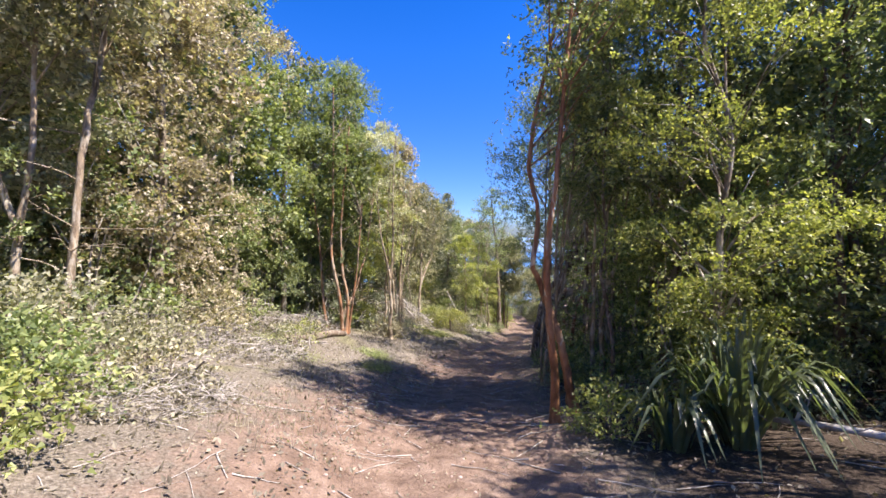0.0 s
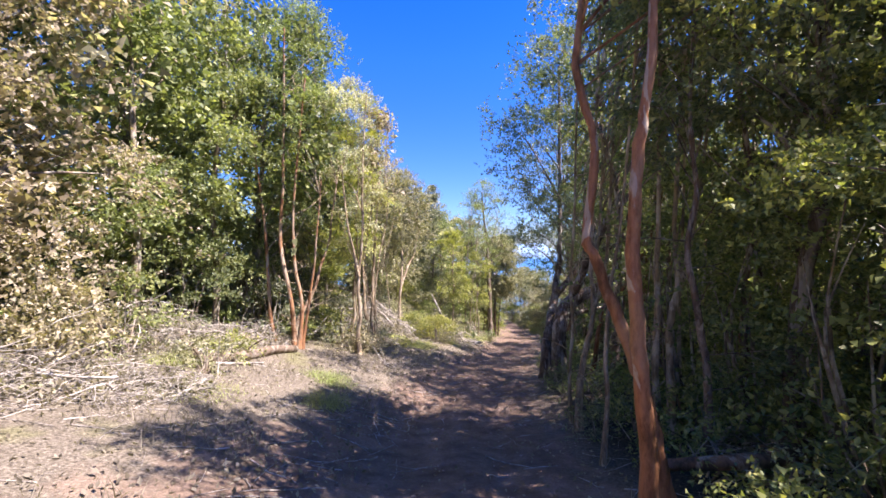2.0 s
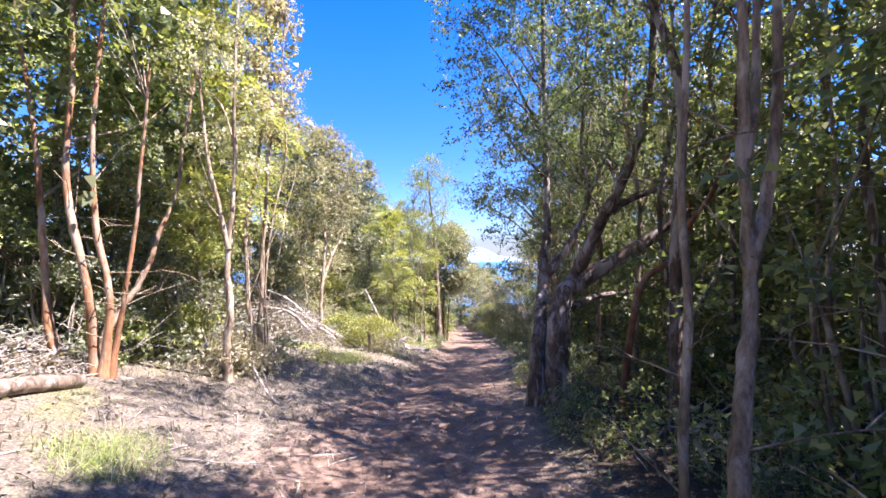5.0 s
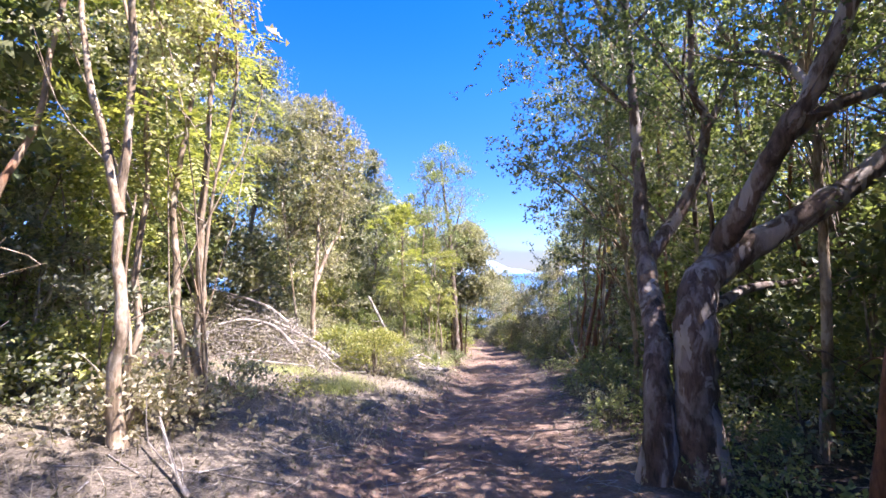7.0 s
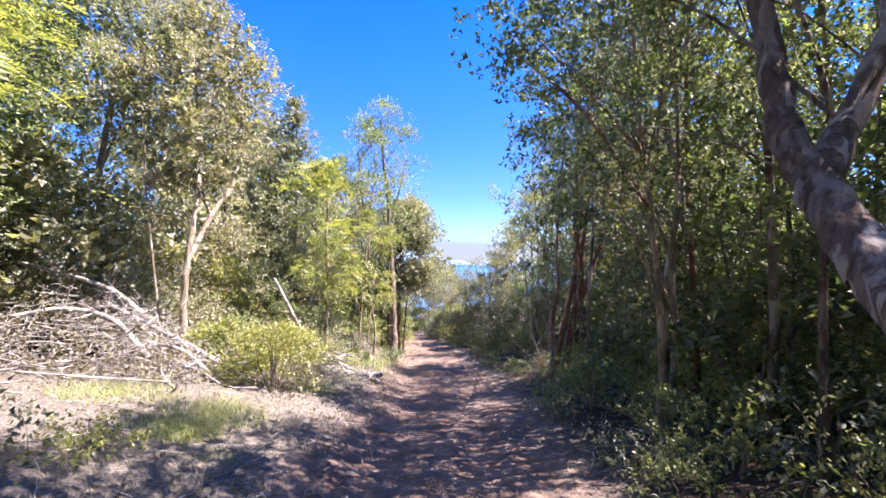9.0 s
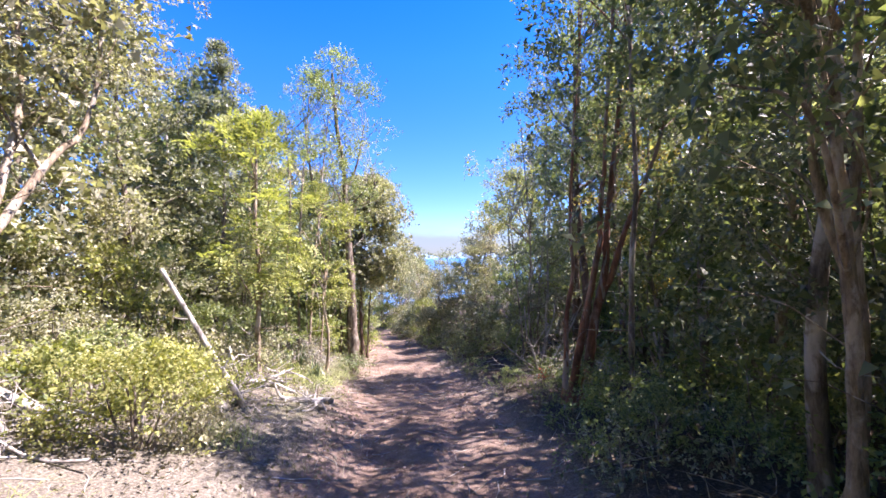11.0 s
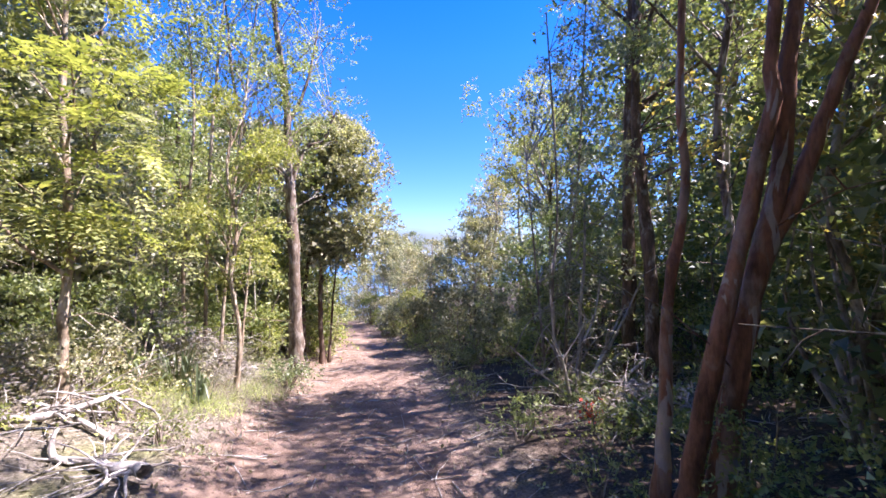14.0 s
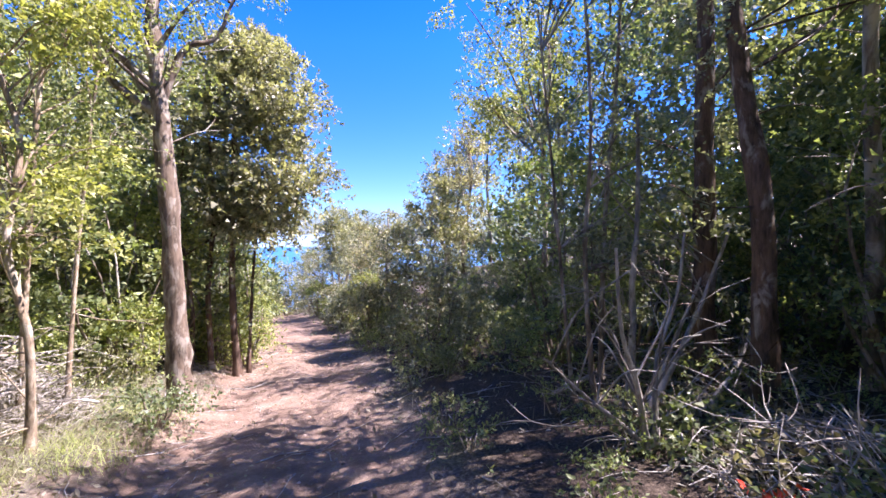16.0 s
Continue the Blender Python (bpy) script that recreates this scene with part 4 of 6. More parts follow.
tree(-1.68, 13.72, 7.0, "slender pale-barked tree with cream-tinted leaves", bark="pale", leaf="pale", crown=(2.6, 1.0), off=(-0.25, 0.2), lumps=60, n=640, size=0.075, core=False, seed=57, limbs=4, twigs=10, dead=5,
     stems=[([(0, 0, 0), (-0.05, 0, 0.5), (0.02, 0, 0.95), (-0.03, 0, 1.5), (-0.02, 0.02, 2.1), (0.06, 0, 3.0), (0.05, 0, 4.4), (0.15, 0, 6.6)], 0.06), ([(-0.02, 0, 1.95), (-0.14, 0.02, 2.5), (-0.34, 0.05, 3.4), (-0.5, 0.1, 4.8)], 0.04),
            ([(-0.28, 0.78, 0), (-0.34, 0.76, 0.45), (-0.26, 0.8, 0.9), (-0.3, 0.8, 1.5), (-0.2, 0.8, 2.4), (-0.24, 0.8, 3.6), (-0.1, 0.8, 5.6)], 0.047), ([(-0.12, 0.3, 0), (-0.1, 0.34, 0.8), (-0.16, 0.36, 1.4), (-0.1, 0.4, 2.2)], 0.016), ([(0.1, 0.6, 0), (0.14, 0.62, 0.7), (0.1, 0.6, 1.3)], 0.014)])
tree(-1.62, 14.86, 7.2, "slender pale-barked tree of two close trunks", bark="pale", leaf="bright", crown=(2.6, 1.0), off=(-0.3, 0.1), lumps=40, n=260, seed=157, feathered=True, core=False, limbs=4, twigs=10, dead=6,
     stems=[([(0, 0, 0), (0.0, 0, 0.6), (-0.1, 0, 1.1), (-0.12, 0, 1.6), (-0.16, 0, 2.4), (-0.02, 0, 3.2), (0.1, 0, 4.6), (0.0, 0, 6.8)], 0.055), ([(0.1, 0.05, 0), (0.07, 0.05, 0.6), (0.12, 0.05, 1.2), (0.1, 0.05, 2.0), (0.17, 0.05, 3.0), (0.3, 0.1, 5)], 0.078),
            ([(0.2, -0.1, 0), (0.25, -0.12, 0.5), (0.2, -0.1, 1.1)], 0.014)])
tree(-1.42, 14.9, 6.7, "half-dead thin tree with a ragged top", bark="pale", leaf="tan", r=0.02, lean=(0.4, -0.2), crown=(4.2, 0.4), lumps=16, n=140, seed=58, limbs=8)
tree(-3.4, 17.0, 7.6, "yellow-green tree of feathered leaves above the brush", bark="grey", leaf="bright", r=0.08, crown=(2.0, 1.7), lumps=60, n=620, seed=59, feathered=True)
tree(-4.6, 19.5, 8.6, "tall green tree on the bank", bark="grey", leaf="green", r=0.10, crown=(1.6, 2.0), lumps=90, n=1320, seed=60)
tree(-2.9, 22.2, 8.4, "grey-leaved tree on the bank", bark="grey", leaf="grey", r=0.09, crown=(1.2, 1.7), lumps=80, n=1144, seed=61)
tree(-1.2, 20.7, 6.9, "pale forked tree with grey-olive leaves", bark="pale", leaf="olive", crown=(3.3, 1.6), off=(0.0, 0.9), lumps=70, n=900, size=0.085, seed=62, limbs=14, twigs=34, dead=12,
     stems=[([(0, 0, 0), (0.02, 0, 0.6), (0.05, 0, 1.3), (0.1, 0, 2.0), (0.12, 0.25, 2.7), (0.12, 0.5, 3.3), (0.05, 0.7, 4.2), (-0.1, 0.9, 6.0)], 0.07), ([(0.08, 0, 1.85), (0.25, 0.3, 2.4), (0.45, 0.6, 2.95), (0.62, 0.8, 3.3), (0.75, 0.9, 4.2), (0.7, 1.0, 5.6)], 0.05), ([(-0.3, 0.1, 0), (-0.35, 0.1, 0.9), (-0.45, 0.1, 1.8), (-0.65, 0.2, 3.4)], 0.03)])
tree(0.2, 27.2, 7.8, "slim upright tree with grey-green leaves", bark="grey", leaf="grey", r=0.06, crown=(1.6, 0.75), lumps=50, n=704, seed=63)
tree(1.28, 23.85, 5.1, "young tree with large yellow-green leaf sprays", bark="pale", leaf="bright", r=0.055, wob=0.03, crown=(2.0, 1.05), lumps=34, n=420, size=0.09, seed=64, dead=6, core=False, feathered=True)
tree(2.7, 25.7, 4.6, "thin crooked sapling beside the trail", bark="pale", leaf="bright", r=0.035, crown=(1.6, 0.8), lumps=22, n=380, size=0.085, seed=65, core=False)
tree(2.35, 26.6, 7.5, "airy tree of thin pale stems with fresh green leaves", bark="pale", leaf="green", crown=(2.6, 1.35), off=(0.25, 0), lumps=70, n=760, size=0.085, core=False, seed=66, limbs=14, twigs=40, dead=14,
     stems=[([(-0.5, 0, 0), (-0.55, 0, 2), (-0.4, 0, 4.2), (-0.5, 0, 6.4)], 0.035), ([(-0.25, 0.1, 0), (-0.2, 0.1, 2.5), (-0.1, 0, 4.6), (0.1, 0, 7.0)], 0.038), ([(0, 0, 0), (0.12, 0, 2), (0.3, 0, 4), (0.6, 0, 6.6)], 0.035), ([(0.3, 0.2, 0), (0.45, 0.2, 1.8), (0.7, 0.2, 4.0)], 0.028)])
tree(3.64, 27.3, 9.0, "tall grey-brown tree with a round airy crown by the trail", bark="tan", leaf="green", crown=(4.2, 1.35), off=(-0.3, 0), lumps=60, n=620, size=0.085, core=False, seed=67, limbs=16, ring=12, limb_bark="grey",
     stems=[([(0, 0, 0), (-0.02, 0, 0.8), (-0.04, 0, 1.6), (-0.07, 0, 2.7), (-0.13, 0, 3.7), (-0.18, 0, 4.7), (-0.22, 0, 5.6), (-0.4, 0, 7.0), (-0.5, 0, 8.4)], 0.145), ([(-0.14, 0, 3.75), (0.02, 0.03, 4.3), (0.2, 0.05, 4.65), (0.5, 0.05, 4.8), (0.75, 0, 5.4)], 0.05), ([(-0.14, 0, 3.7), (-0.5, 0, 3.95), (-0.75, 0, 4.3), (-1.1, 0, 5.4), (-1.3, 0, 7.2)], 0.055), ([(-0.2, 0, 5.0), (0.15, 0, 5.8), (0.4, 0, 7.0)], 0.04)])
tree(4.3, 29.6, 6.3, "dense dark round-headed tree over the trail's mouth", bark="brown", leaf="olive", crown=(2.5, 1.35), off=(0.3, 0), lumps=150, n=1700, size=0.08, fineness=0.95, seed=68, limbs=10, top=0.5, dead=16, core=True,
     stems=[([(0, 0, 0), (-0.05, 0, 1.5), (0.0, 0, 3.2), (0.1, 0, 5.6)], 0.08), ([(-0.4, 0.2, 0), (-0.45, 0.2, 1.6), (-0.3, 0.1, 3.2), (-0.4, 0, 4.8)], 0.06), ([(-0.75, 0.1, 0), (-0.7, 0.1, 1.4), (-0.85, 0.1, 3.0), (-0.7, 0, 4.6)], 0.05), ([(0.2, 0.3, 0), (0.3, 0.3, 1.7), (0.45, 0.2, 3.4)], 0.04)])
tree(2.9, 31.5, 6.0, "dark-leaved tree beyond the tall trunk", bark="grey", leaf="deep", r=0.08, crown=(0.8, 1.5), lumps=60, n=880, seed=69)

tree(-3.0, 25.3, 9.0, "dense olive tree filling the wood on the bank", bark="grey", leaf="olive", r=0.09, crown=(0.8, 1.8), lumps=90, n=900, seed=177)
tree(-5.2, 24.6, 9.0, "dense green tree filling the wood on the bank", bark="grey", leaf="green", r=0.09, crown=(0.8, 1.8), lumps=90, n=800, seed=178)
tree(-0.6, 28.3, 7.6, "dense dark tree filling the wood behind the saplings", bark="grey", leaf="deep", r=0.09, crown=(1.0, 1.5), lumps=90, n=800, seed=170)
tree(-1.7, 26.6, 8.0, "dense olive tree filling the wood behind the saplings", bark="grey", leaf="olive", r=0.09, crown=(1.2, 1.6), lumps=90, n=800, seed=171)
tree(0.8, 30.6, 7.2, "dense green tree filling the wood behind the saplings", bark="brown", leaf="green", r=0.09, crown=(0.8, 1.5), lumps=90, n=700, seed=172)

# ---- the wood behind, from a few growth forms ----
DEEP = dict(size=0.19, fineness=0.95, per=8, n=400, core=False, limbs=6, twigs=0, lumps=50, dead=3)
FORMS = [
    tree(-9, 3.4, 8.4, "dark leafy broad tree in the depth of the wood", bark="grey", leaf="deep", r=0.10, crown=(0.9, 2.0), seed=81, **DEEP),
    tree(-9.5, 9, 8.0, "olive-leaved tree in the depth of the wood", bark="grey", leaf="olive", r=0.09, crown=(0.7, 1.9), seed=82, **DEEP),
    tree(-9, 15, 8.8, "dark-leaved tree in the depth of the wood", bark="brown", leaf="deep", r=0.11, crown=(1.2, 2.0), seed=83, **DEEP),
    tree(6.8, 6.4, 8.6, "slender straight tree in the depth of the wood", bark="grey", leaf="deep", r=0.07, crown=(3.0, 1.7), seed=84, **(DEEP | {"n": 300, "size": 0.14, "lumps": 70})),
    tree(6.4, 9.4, 8.2, "slender grey tree in the depth of the wood", bark="pale", leaf="deep", r=0.06, crown=(2.8, 1.6), seed=85, **(DEEP | {"n": 300, "size": 0.14, "lumps": 70})),
    tree(-7.6, 20.2, 8.2, "green leafy broad tree in the depth of the wood", bark="grey", leaf="green", r=0.10, crown=(0.9, 1.9), seed=86, **DEEP),
]
rngw = np.random.default_rng(5)
stood = [(o.location.x, o.location.y) for o in scene.objects if o.parent is None and o.get("category") == "tree"]
for left, count in ((True, 46), (False, 33)):
    made_here = 0
    for k in range(2500):
        yy = rngw.uniform(-9, 50)
        c = float(trail_centre(yy))
        d = rngw.uniform(5.8, 13) if left else rngw.uniform(3.8, 13 if yy < 16 else 9.5)
        xx = c - d if left else c + d
        if left and yy < 8 and d < 8.5:
            continue
        if left and yy > 29:
            xx += 2.6
        if not left and (yy > 36 or -4 < yy < 5.0 or (yy > 24 and d < 7.0)):
            continue
        if made_here >= count or min((xx - a) ** 2 + (yy - b) ** 2 for a, b in stood) < (1.6 if left else 1.7 if yy < 10 else 1.95) ** 2:
            continue
        stood.append((xx, yy))
        made_here += 1
        f = FORMS[(1, 5, 5)[k % 3] if yy > 15.5 else rngw.integers(0, 3) % 2] if left else FORMS[rngw.integers(3, 5) if d < 7.5 else rngw.integers(0, 3)]
        set_at(f, xx, yy, rngw.uniform(0, 360), rngw.uniform(1.02, 1.32) if left and yy < 18 else rngw.uniform(0.85, 1.06))

for k, (xx, yy) in enumerate(((15.2, 22.4), (16.0, 25.4), (17.0, 28.0))):
    set_at(FORMS[k % 2], xx, yy, 70 * k, 0.9 + 0.04 * k)

# thin poles under the canopy
POLES = [
    tree(5.1, 10.6, 6.6, "thin grey pole of a young tree under the canopy", bark="grey", leaf="deep", r=0.03, wob=0.09, crown=(4.2, 0.8), lumps=14, n=70, seed=91, limbs=2, twigs=4, dead=7, group="thin stems of the wood", ring=6),
    tree(5.7, 9.0, 6.9, "thin reddish pole of a young myrtle under the canopy", bark="russet", leaf="green", r=0.034, wob=0.11, crown=(4.4, 0.8), lumps=14, n=70, seed=92, limbs=2, twigs=4, dead=5, group="thin stems of the wood", ring=6),
    tree(4.9, 14.9, 7.2, "thin mottled pole of a young tree under the canopy", bark="mottled", leaf="deep", r=0.038, wob=0.12, crown=(4.6, 0.9), lumps=14, n=70, seed=93, limbs=2, twigs=4, dead=7, group="thin stems of the wood", ring=6),
]
made_here = 0
for k in range(600):
    yy = rngw.uniform(6.0, 18.2)
    d = 3.0 + 5.0 * rngw.random()
    xx = float(trail_centre(yy)) + d
    if made_here >= 30 or min((xx - a) ** 2 + (yy - b) ** 2 for a, b in stood) < 0.55 ** 2:
        continue
    stood.append((xx, yy))
    made_here += 1
    set_at(POLES[rngw.integers(0, 3)], xx, yy, rngw.uniform(0, 360), rngw.uniform(0.85, 1.1))

# ---- undergrowth ----
SHRUBS = [
    shrub(-6.2, 7.0, 1.3, 0.8, "leafy green shrub of the undergrowth", "green", seed=101, small=True),
    shrub(4.6, 8.2, 1.1, 0.8, "dark leafy shrub of the undergrowth", "deep", n=200, size=0.068, seed=102, small=True),
    shrub(5.4, 11.4, 1.6, 0.8, "leafy green shrub of the undergrowth", "green", n=260, size=0.078, seed=103, small=True),
    shrub(-5.2, 15.2, 1.2, 0.8, "olive shrub of the undergrowth", "olive", seed=104, small=True),
    shrub(6.4, 16.0, 1.9, 0.9, "grey-green shrub of the undergrowth", "grey", n=220, size=0.1, seed=105, small=True),
    # tall shrubs with "deep" leaves carry the wood's shade in their leaf colour
    shrub(-7.0, 9.4, 3.0, 1.1, "tall dark shrub at the wood's edge, overhang shade in its leaf colour", "deep", n=300, size=0.1, lumps=34, stems=8, seed=106, small=True),
    shrub(-6.6, 17.4, 3.2, 1.1, "tall green shrub filling the wood's edge", "green", n=300, size=0.1, lumps=34, stems=8, seed=107, small=True),
    shrub(6.9, 12.6, 3.0, 1.2, "tall dark shrub inside the wood, canopy shade in its leaf colour", "deep", n=270, size=0.13, lumps=40, stems=10, seed=108, small=True),
    shrub(-0.2, 28.2, 3.0, 1.0, "tall yellow-green shrub filling the wood's edge", "bright", n=270, size=0.12, lumps=34, stems=10, seed=110, small=True),
    shrub(-8.4, 6.2, 3.0, 1.2, "tall dark shrub deep in the wood, canopy shade in its leaf colour", "deep", n=170, size=0.18, lumps=30, stems=6, seed=109, small=True),
    shrub(-5.6, 23.4, 3.0, 1.1, "tall olive shrub filling the wood's edge", "olive", n=300, size=0.1, lumps=34, stems=8, seed=118, small=True),
]
bush = []
for k in range(1500):
    yy = rngw.uniform(-3, 42)
    c = float(trail_centre(yy))
    left = rngw.random() < 0.45
    d = rngw.uniform(5.0, 9.5) if left else rngw.uniform(1.9, 10)
    xx = c - d if left else c + d
    if left and yy > 24:
        xx += 2.2
    tall = d > 5.6 if left else d > 5.6
    if bush and min((xx - a) ** 2 + (yy - b) ** 2 for a, b in bush) < (1.05 if tall else 0.8) ** 2:
        continue
    if not left and (d < 5 and yy < 5 or d < 5.6 and 20.3 < yy < 26):
        continue
    if left and 16.5 < yy < 22.5 and d < 7.0:
        continue
    if len(bush) > 150:
        break
    bush.append((xx, yy))
    if left:
        f = SHRUBS[((6, 10)[k % 2] if yy > 16.5 else 9 if d > 7.4 and yy > 8 else (5, 6)[rngw.integers(0, 2)]) if tall else (0, 3)[rngw.integers(0, 2)]]
        s = rngw.uniform(0.7, 1.15)
    else:
        f = SHRUBS[(7, 7, 4)[rngw.integers(0, 3)] if tall else (1, 1, 2)[rngw.integers(0, 3)]]
        s = rngw.uniform(0.35, 0.6) if d < 3.0 or (d < 5.6 and 19.5 < yy < 26) else rngw.uniform(0.6, 1.1)
    set_at(f, xx, yy, rngw.uniform(0, 360), s)

# leafy dark understorey behind the first stems of the seaward wood
UNDER = shrub(3.5, 8.3, 3.4, 1.05, "tall leafy shrub under the seaward wood", "green", n=380, size=0.095, lumps=60, stems=8, seed=117, small=True)
under = [(3.5, 8.3)]
for k in range(700):
    yy = rngw.uniform(4.6, 21)
    xx = max(float(trail_centre(yy)) + rngw.uniform(4.0, 6.8), 4.6 if yy < 8 else 0)
    if min((xx - a) ** 2 + (yy - b) ** 2 for a, b in under) < 1.15 ** 2 or len(under) > 20:
        continue
    under.append((xx, yy))
    # from y 10 on, darker leaves stand in for the canopy's shade
    set_at(UNDER if yy < 10 else SHRUBS[7], xx, yy, rngw.uniform(0, 360), rngw.uniform(0.75, 1.25))
for xx, yy, sc in ((3.6, 9.1, 0.9), (3.7, 7.5, 0.8), (3.5, 6.1, 0.85), (4.2, 5.7, 1.0)):
    set_at(UNDER, xx, yy, 97 * xx, sc)

# the closed mass of leaves deep in the wood on both sides
def thicket(label, leaf, near, far, y0, y1, many, sign, seed, tall=1.0):
    rng = np.random.default_rng(seed)
    mass = []
    for k in range(many):
        yy = rng.uniform(y0, y1)
        xx = float(trail_centre(yy)) + sign * rng.uniform(near, far) + (2.2 if sign < 0 and yy > 24 else 0)
        h, wide = rng.uniform(3.2, 5.2) * tall, rng.uniform(1.2, 1.7)
        _, ps, hd = crown_points(rng, int(120 * tall), 0.1, h, wide, int(30 * tall), 0.5, 0.6)
        v, f = sprays(rng, ps, hd, 14, 0.17, 0.5, width=0.7, small=True)
        mass.append((v + np.array([xx, yy, float(land(xx, yy))]), f))
    v, f = joined(mass)
    return tagged(piece("thicket", v, f, LEAF[leaf], smooth=False), label, "thicket", kind="stuff")


thicket("mass of dark leaves deep in the uphill wood", "deep", 8.2, 12.0, 5, 19, 18, -1, 71, 1.5)
thicket("mass of olive leaves deep in the uphill wood", "olive", 7.5, 11.5, 18, 33, 12, -1, 74)
thicket("mass of dark leaves deep in the seaward wood", "deep", 8.5, 12.5, 4, 26, 18, 1, 72)
thicket("mass of sunlit leaves behind the seaward wood", "bright", 9.5, 13.0, 16, 28, 9, 1, 73)
for k, (xx, yy) in enumerate(((12.6, 20.2), (13.4, 22.0), (13.0, 24.0), (14.2, 25.8), (12.4, 26.6), (13.8, 28.2), (15.0, 23.6), (15.4, 27.0), (12.0, 29.6))):
    set_at(SHRUBS[7], xx, yy, 80 * k, 1.15 + 0.06 * (k % 3))
for k, (xx, yy) in enumerate(((0.6, 29.0), (-0.8, 30.6), (1.9, 30.4), (0.2, 32.2), (2.6, 33.2), (-2.0, 28.6), (-0.6, 27.2), (3.0, 30.0))):
    set_at(SHRUBS[(6, 8)[k % 2]], xx, yy, 100 * k, 0.85 + 0.05 * (k % 4))

for k, (xx, yy) in enumerate(((-3.5, 23.5), (-2.3, 23.9), (-1.1, 24.3), (-4.7, 22.7), (-5.4, 21.4), (-5.6, 19.8))):
    set_at(SHRUBS[(10, 6, 8)[k % 3]], xx, yy, 60 * k, 0.62 + 0.06 * (k % 3))

curtain = shrub(8.8, 24.7, 2.9, 0.95, "tall green shrub hanging with leaves in the thicket", "green", n=420, size=0.085, lumps=44, stems=9, seed=116, small=True)
for k, (xx, yy) in enumerate(((9.7, 24.4), (9.5, 22.5), (10.6, 23.5), (8.5, 25.8), (9.3, 21.3), (9.8, 26.0))):
    set_at(curtain, xx, yy, 75 * k, 0.85 + 0.07 * (k % 4))

# low leafy cover along the seaward edge of the trail
COVER = [
    shrub(4.4, 9.9, 0.55, 0.42, "low leafy plant on the forest floor", "green", n=84, per=8, size=0.055, seed=111, stems=5, lumps=9, group="forest floor plants", name="floor_plant"),
    shrub(4.9, 12.4, 0.7, 0.45, "low grey-green plant on the forest floor", "grey", n=90, per=8, size=0.058, seed=112, stems=5, lumps=9, group="forest floor plants", name="floor_plant"),
    shrub(5.6, 14.6, 0.6, 0.5, "low green plant on the forest floor", "green", n=90, per=8, size=0.06, seed=113, stems=5, lumps=9, group="forest floor plants", name="floor_plant"),
]
low = []
for k in range(900):
    yy = rngw.uniform(5.2, 34)
    d = 1.75 + 4.2 * rngw.random() ** 1.5
    xx = float(trail_centre(yy)) + d
    if low and min((xx - a) ** 2 + (yy - b) ** 2 for a, b in low) < 0.5 ** 2:
        continue
    if (xx - 1.93) ** 2 + (yy - 6.3) ** 2 < 0.3 or len(low) > 150:
        continue
    if 20.5 < yy < 26 and rngw.random() < 0.5:
        continue
    low.append((xx, yy))
    set_at(COVER[rngw.integers(0, 3) if not 20.5 < yy < 26 else 0], xx, yy, rngw.uniform(0, 360), rngw.uniform(0.6, 1.0) * (0.75 if 20 < yy < 26 or d < 2.2 else 1.1))

# ---- brush, logs, grass and plants beside the trail ----
def blades(rng, places, height, width, spread_out, bend=0.5, seg=3):
    """Grass-like blades that rise from places and bend outwards."""
    n = len(places)
    a = rng.uniform(0, 2 * np.pi, n)
    h = height * rng.uniform(0.55, 1.25, n)
    out = np.stack([np.cos(a), np.sin(a), np.zeros(n)], 1)
    side = np.stack([-np.sin(a), np.cos(a), np.zeros(n)], 1)
    lean = spread_out * rng.uniform(0.3, 1.3, n)
    vs = []
    for k in range(seg + 1):
        q = k / seg
        c = places + out * (lean * h * (q * 0.5 + bend * q * q))[:, None] + np.array([0, 0, 1.0]) * (h * (q - 0.35 * bend * lean * q ** 2.5))[:, None]
        w = width * (1 - 0.92 * q ** 1.6)
        vs += [c - side * w / 2, c + side * w / 2]
    v = np.stack(vs, 1)
    m = 2 * (seg + 1)
    base = (np.arange(n) * m)[:, None]
    q = np.concatenate([base + np.array([[2 * k, 2 * k + 1, 2 * k + 3, 2 * k + 2]]) for k in range(seg)])
    return v.reshape(-1, 3), q


def grass_tuft(x, y, rad, height, n, label, leaf="grass", seed=1, name="grass_tuft"):
    rng = np.random.default_rng(seed)
    n = int(n * 1.3)
    r, a = rad * 1.15 * rng.uniform(0, 1, n) ** 0.75, rng.uniform(0, 6.28, n)
    px, py = r * np.cos(a), r * np.sin(a)
    z0 = float(land(x, y))
    pl = np.stack([px, py, land(x + px, y + py) - z0 - 0.01], 1)
    v, f = blades(rng, pl, height * 0.75, 0.006, 1.5, bend=0.7)
    ob = piece(name, v, f, LEAF[leaf], smooth=False)
    ob.location = (x, y, z0)
    return tagged(ob, label, "grass", "grass beside the trail", kind="stuff")


def fallen(rng, x, y, length, r, turn, rise=0.0, kinks=0.12, n=9, lift=0.0):
    """The line and girth of a fallen stick that follows the ground."""
    q = np.linspace(-0.5, 0.5, n)
    w = np.cumsum(rng.normal(0, kinks * length / n, n)); w -= w.mean()
    px = x + math.cos(turn) * q * length - math.sin(turn) * w
    py = y + math.sin(turn) * q * length + math.cos(turn) * w
    pz = land(px, py) + r * 0.6 + lift + (q + 0.5) * rise + np.abs(rng.normal(0, 0.012, n)) * length ** 0.5
    return np.stack([px, py, pz], 1), np.linspace(r, r * 0.35, n)


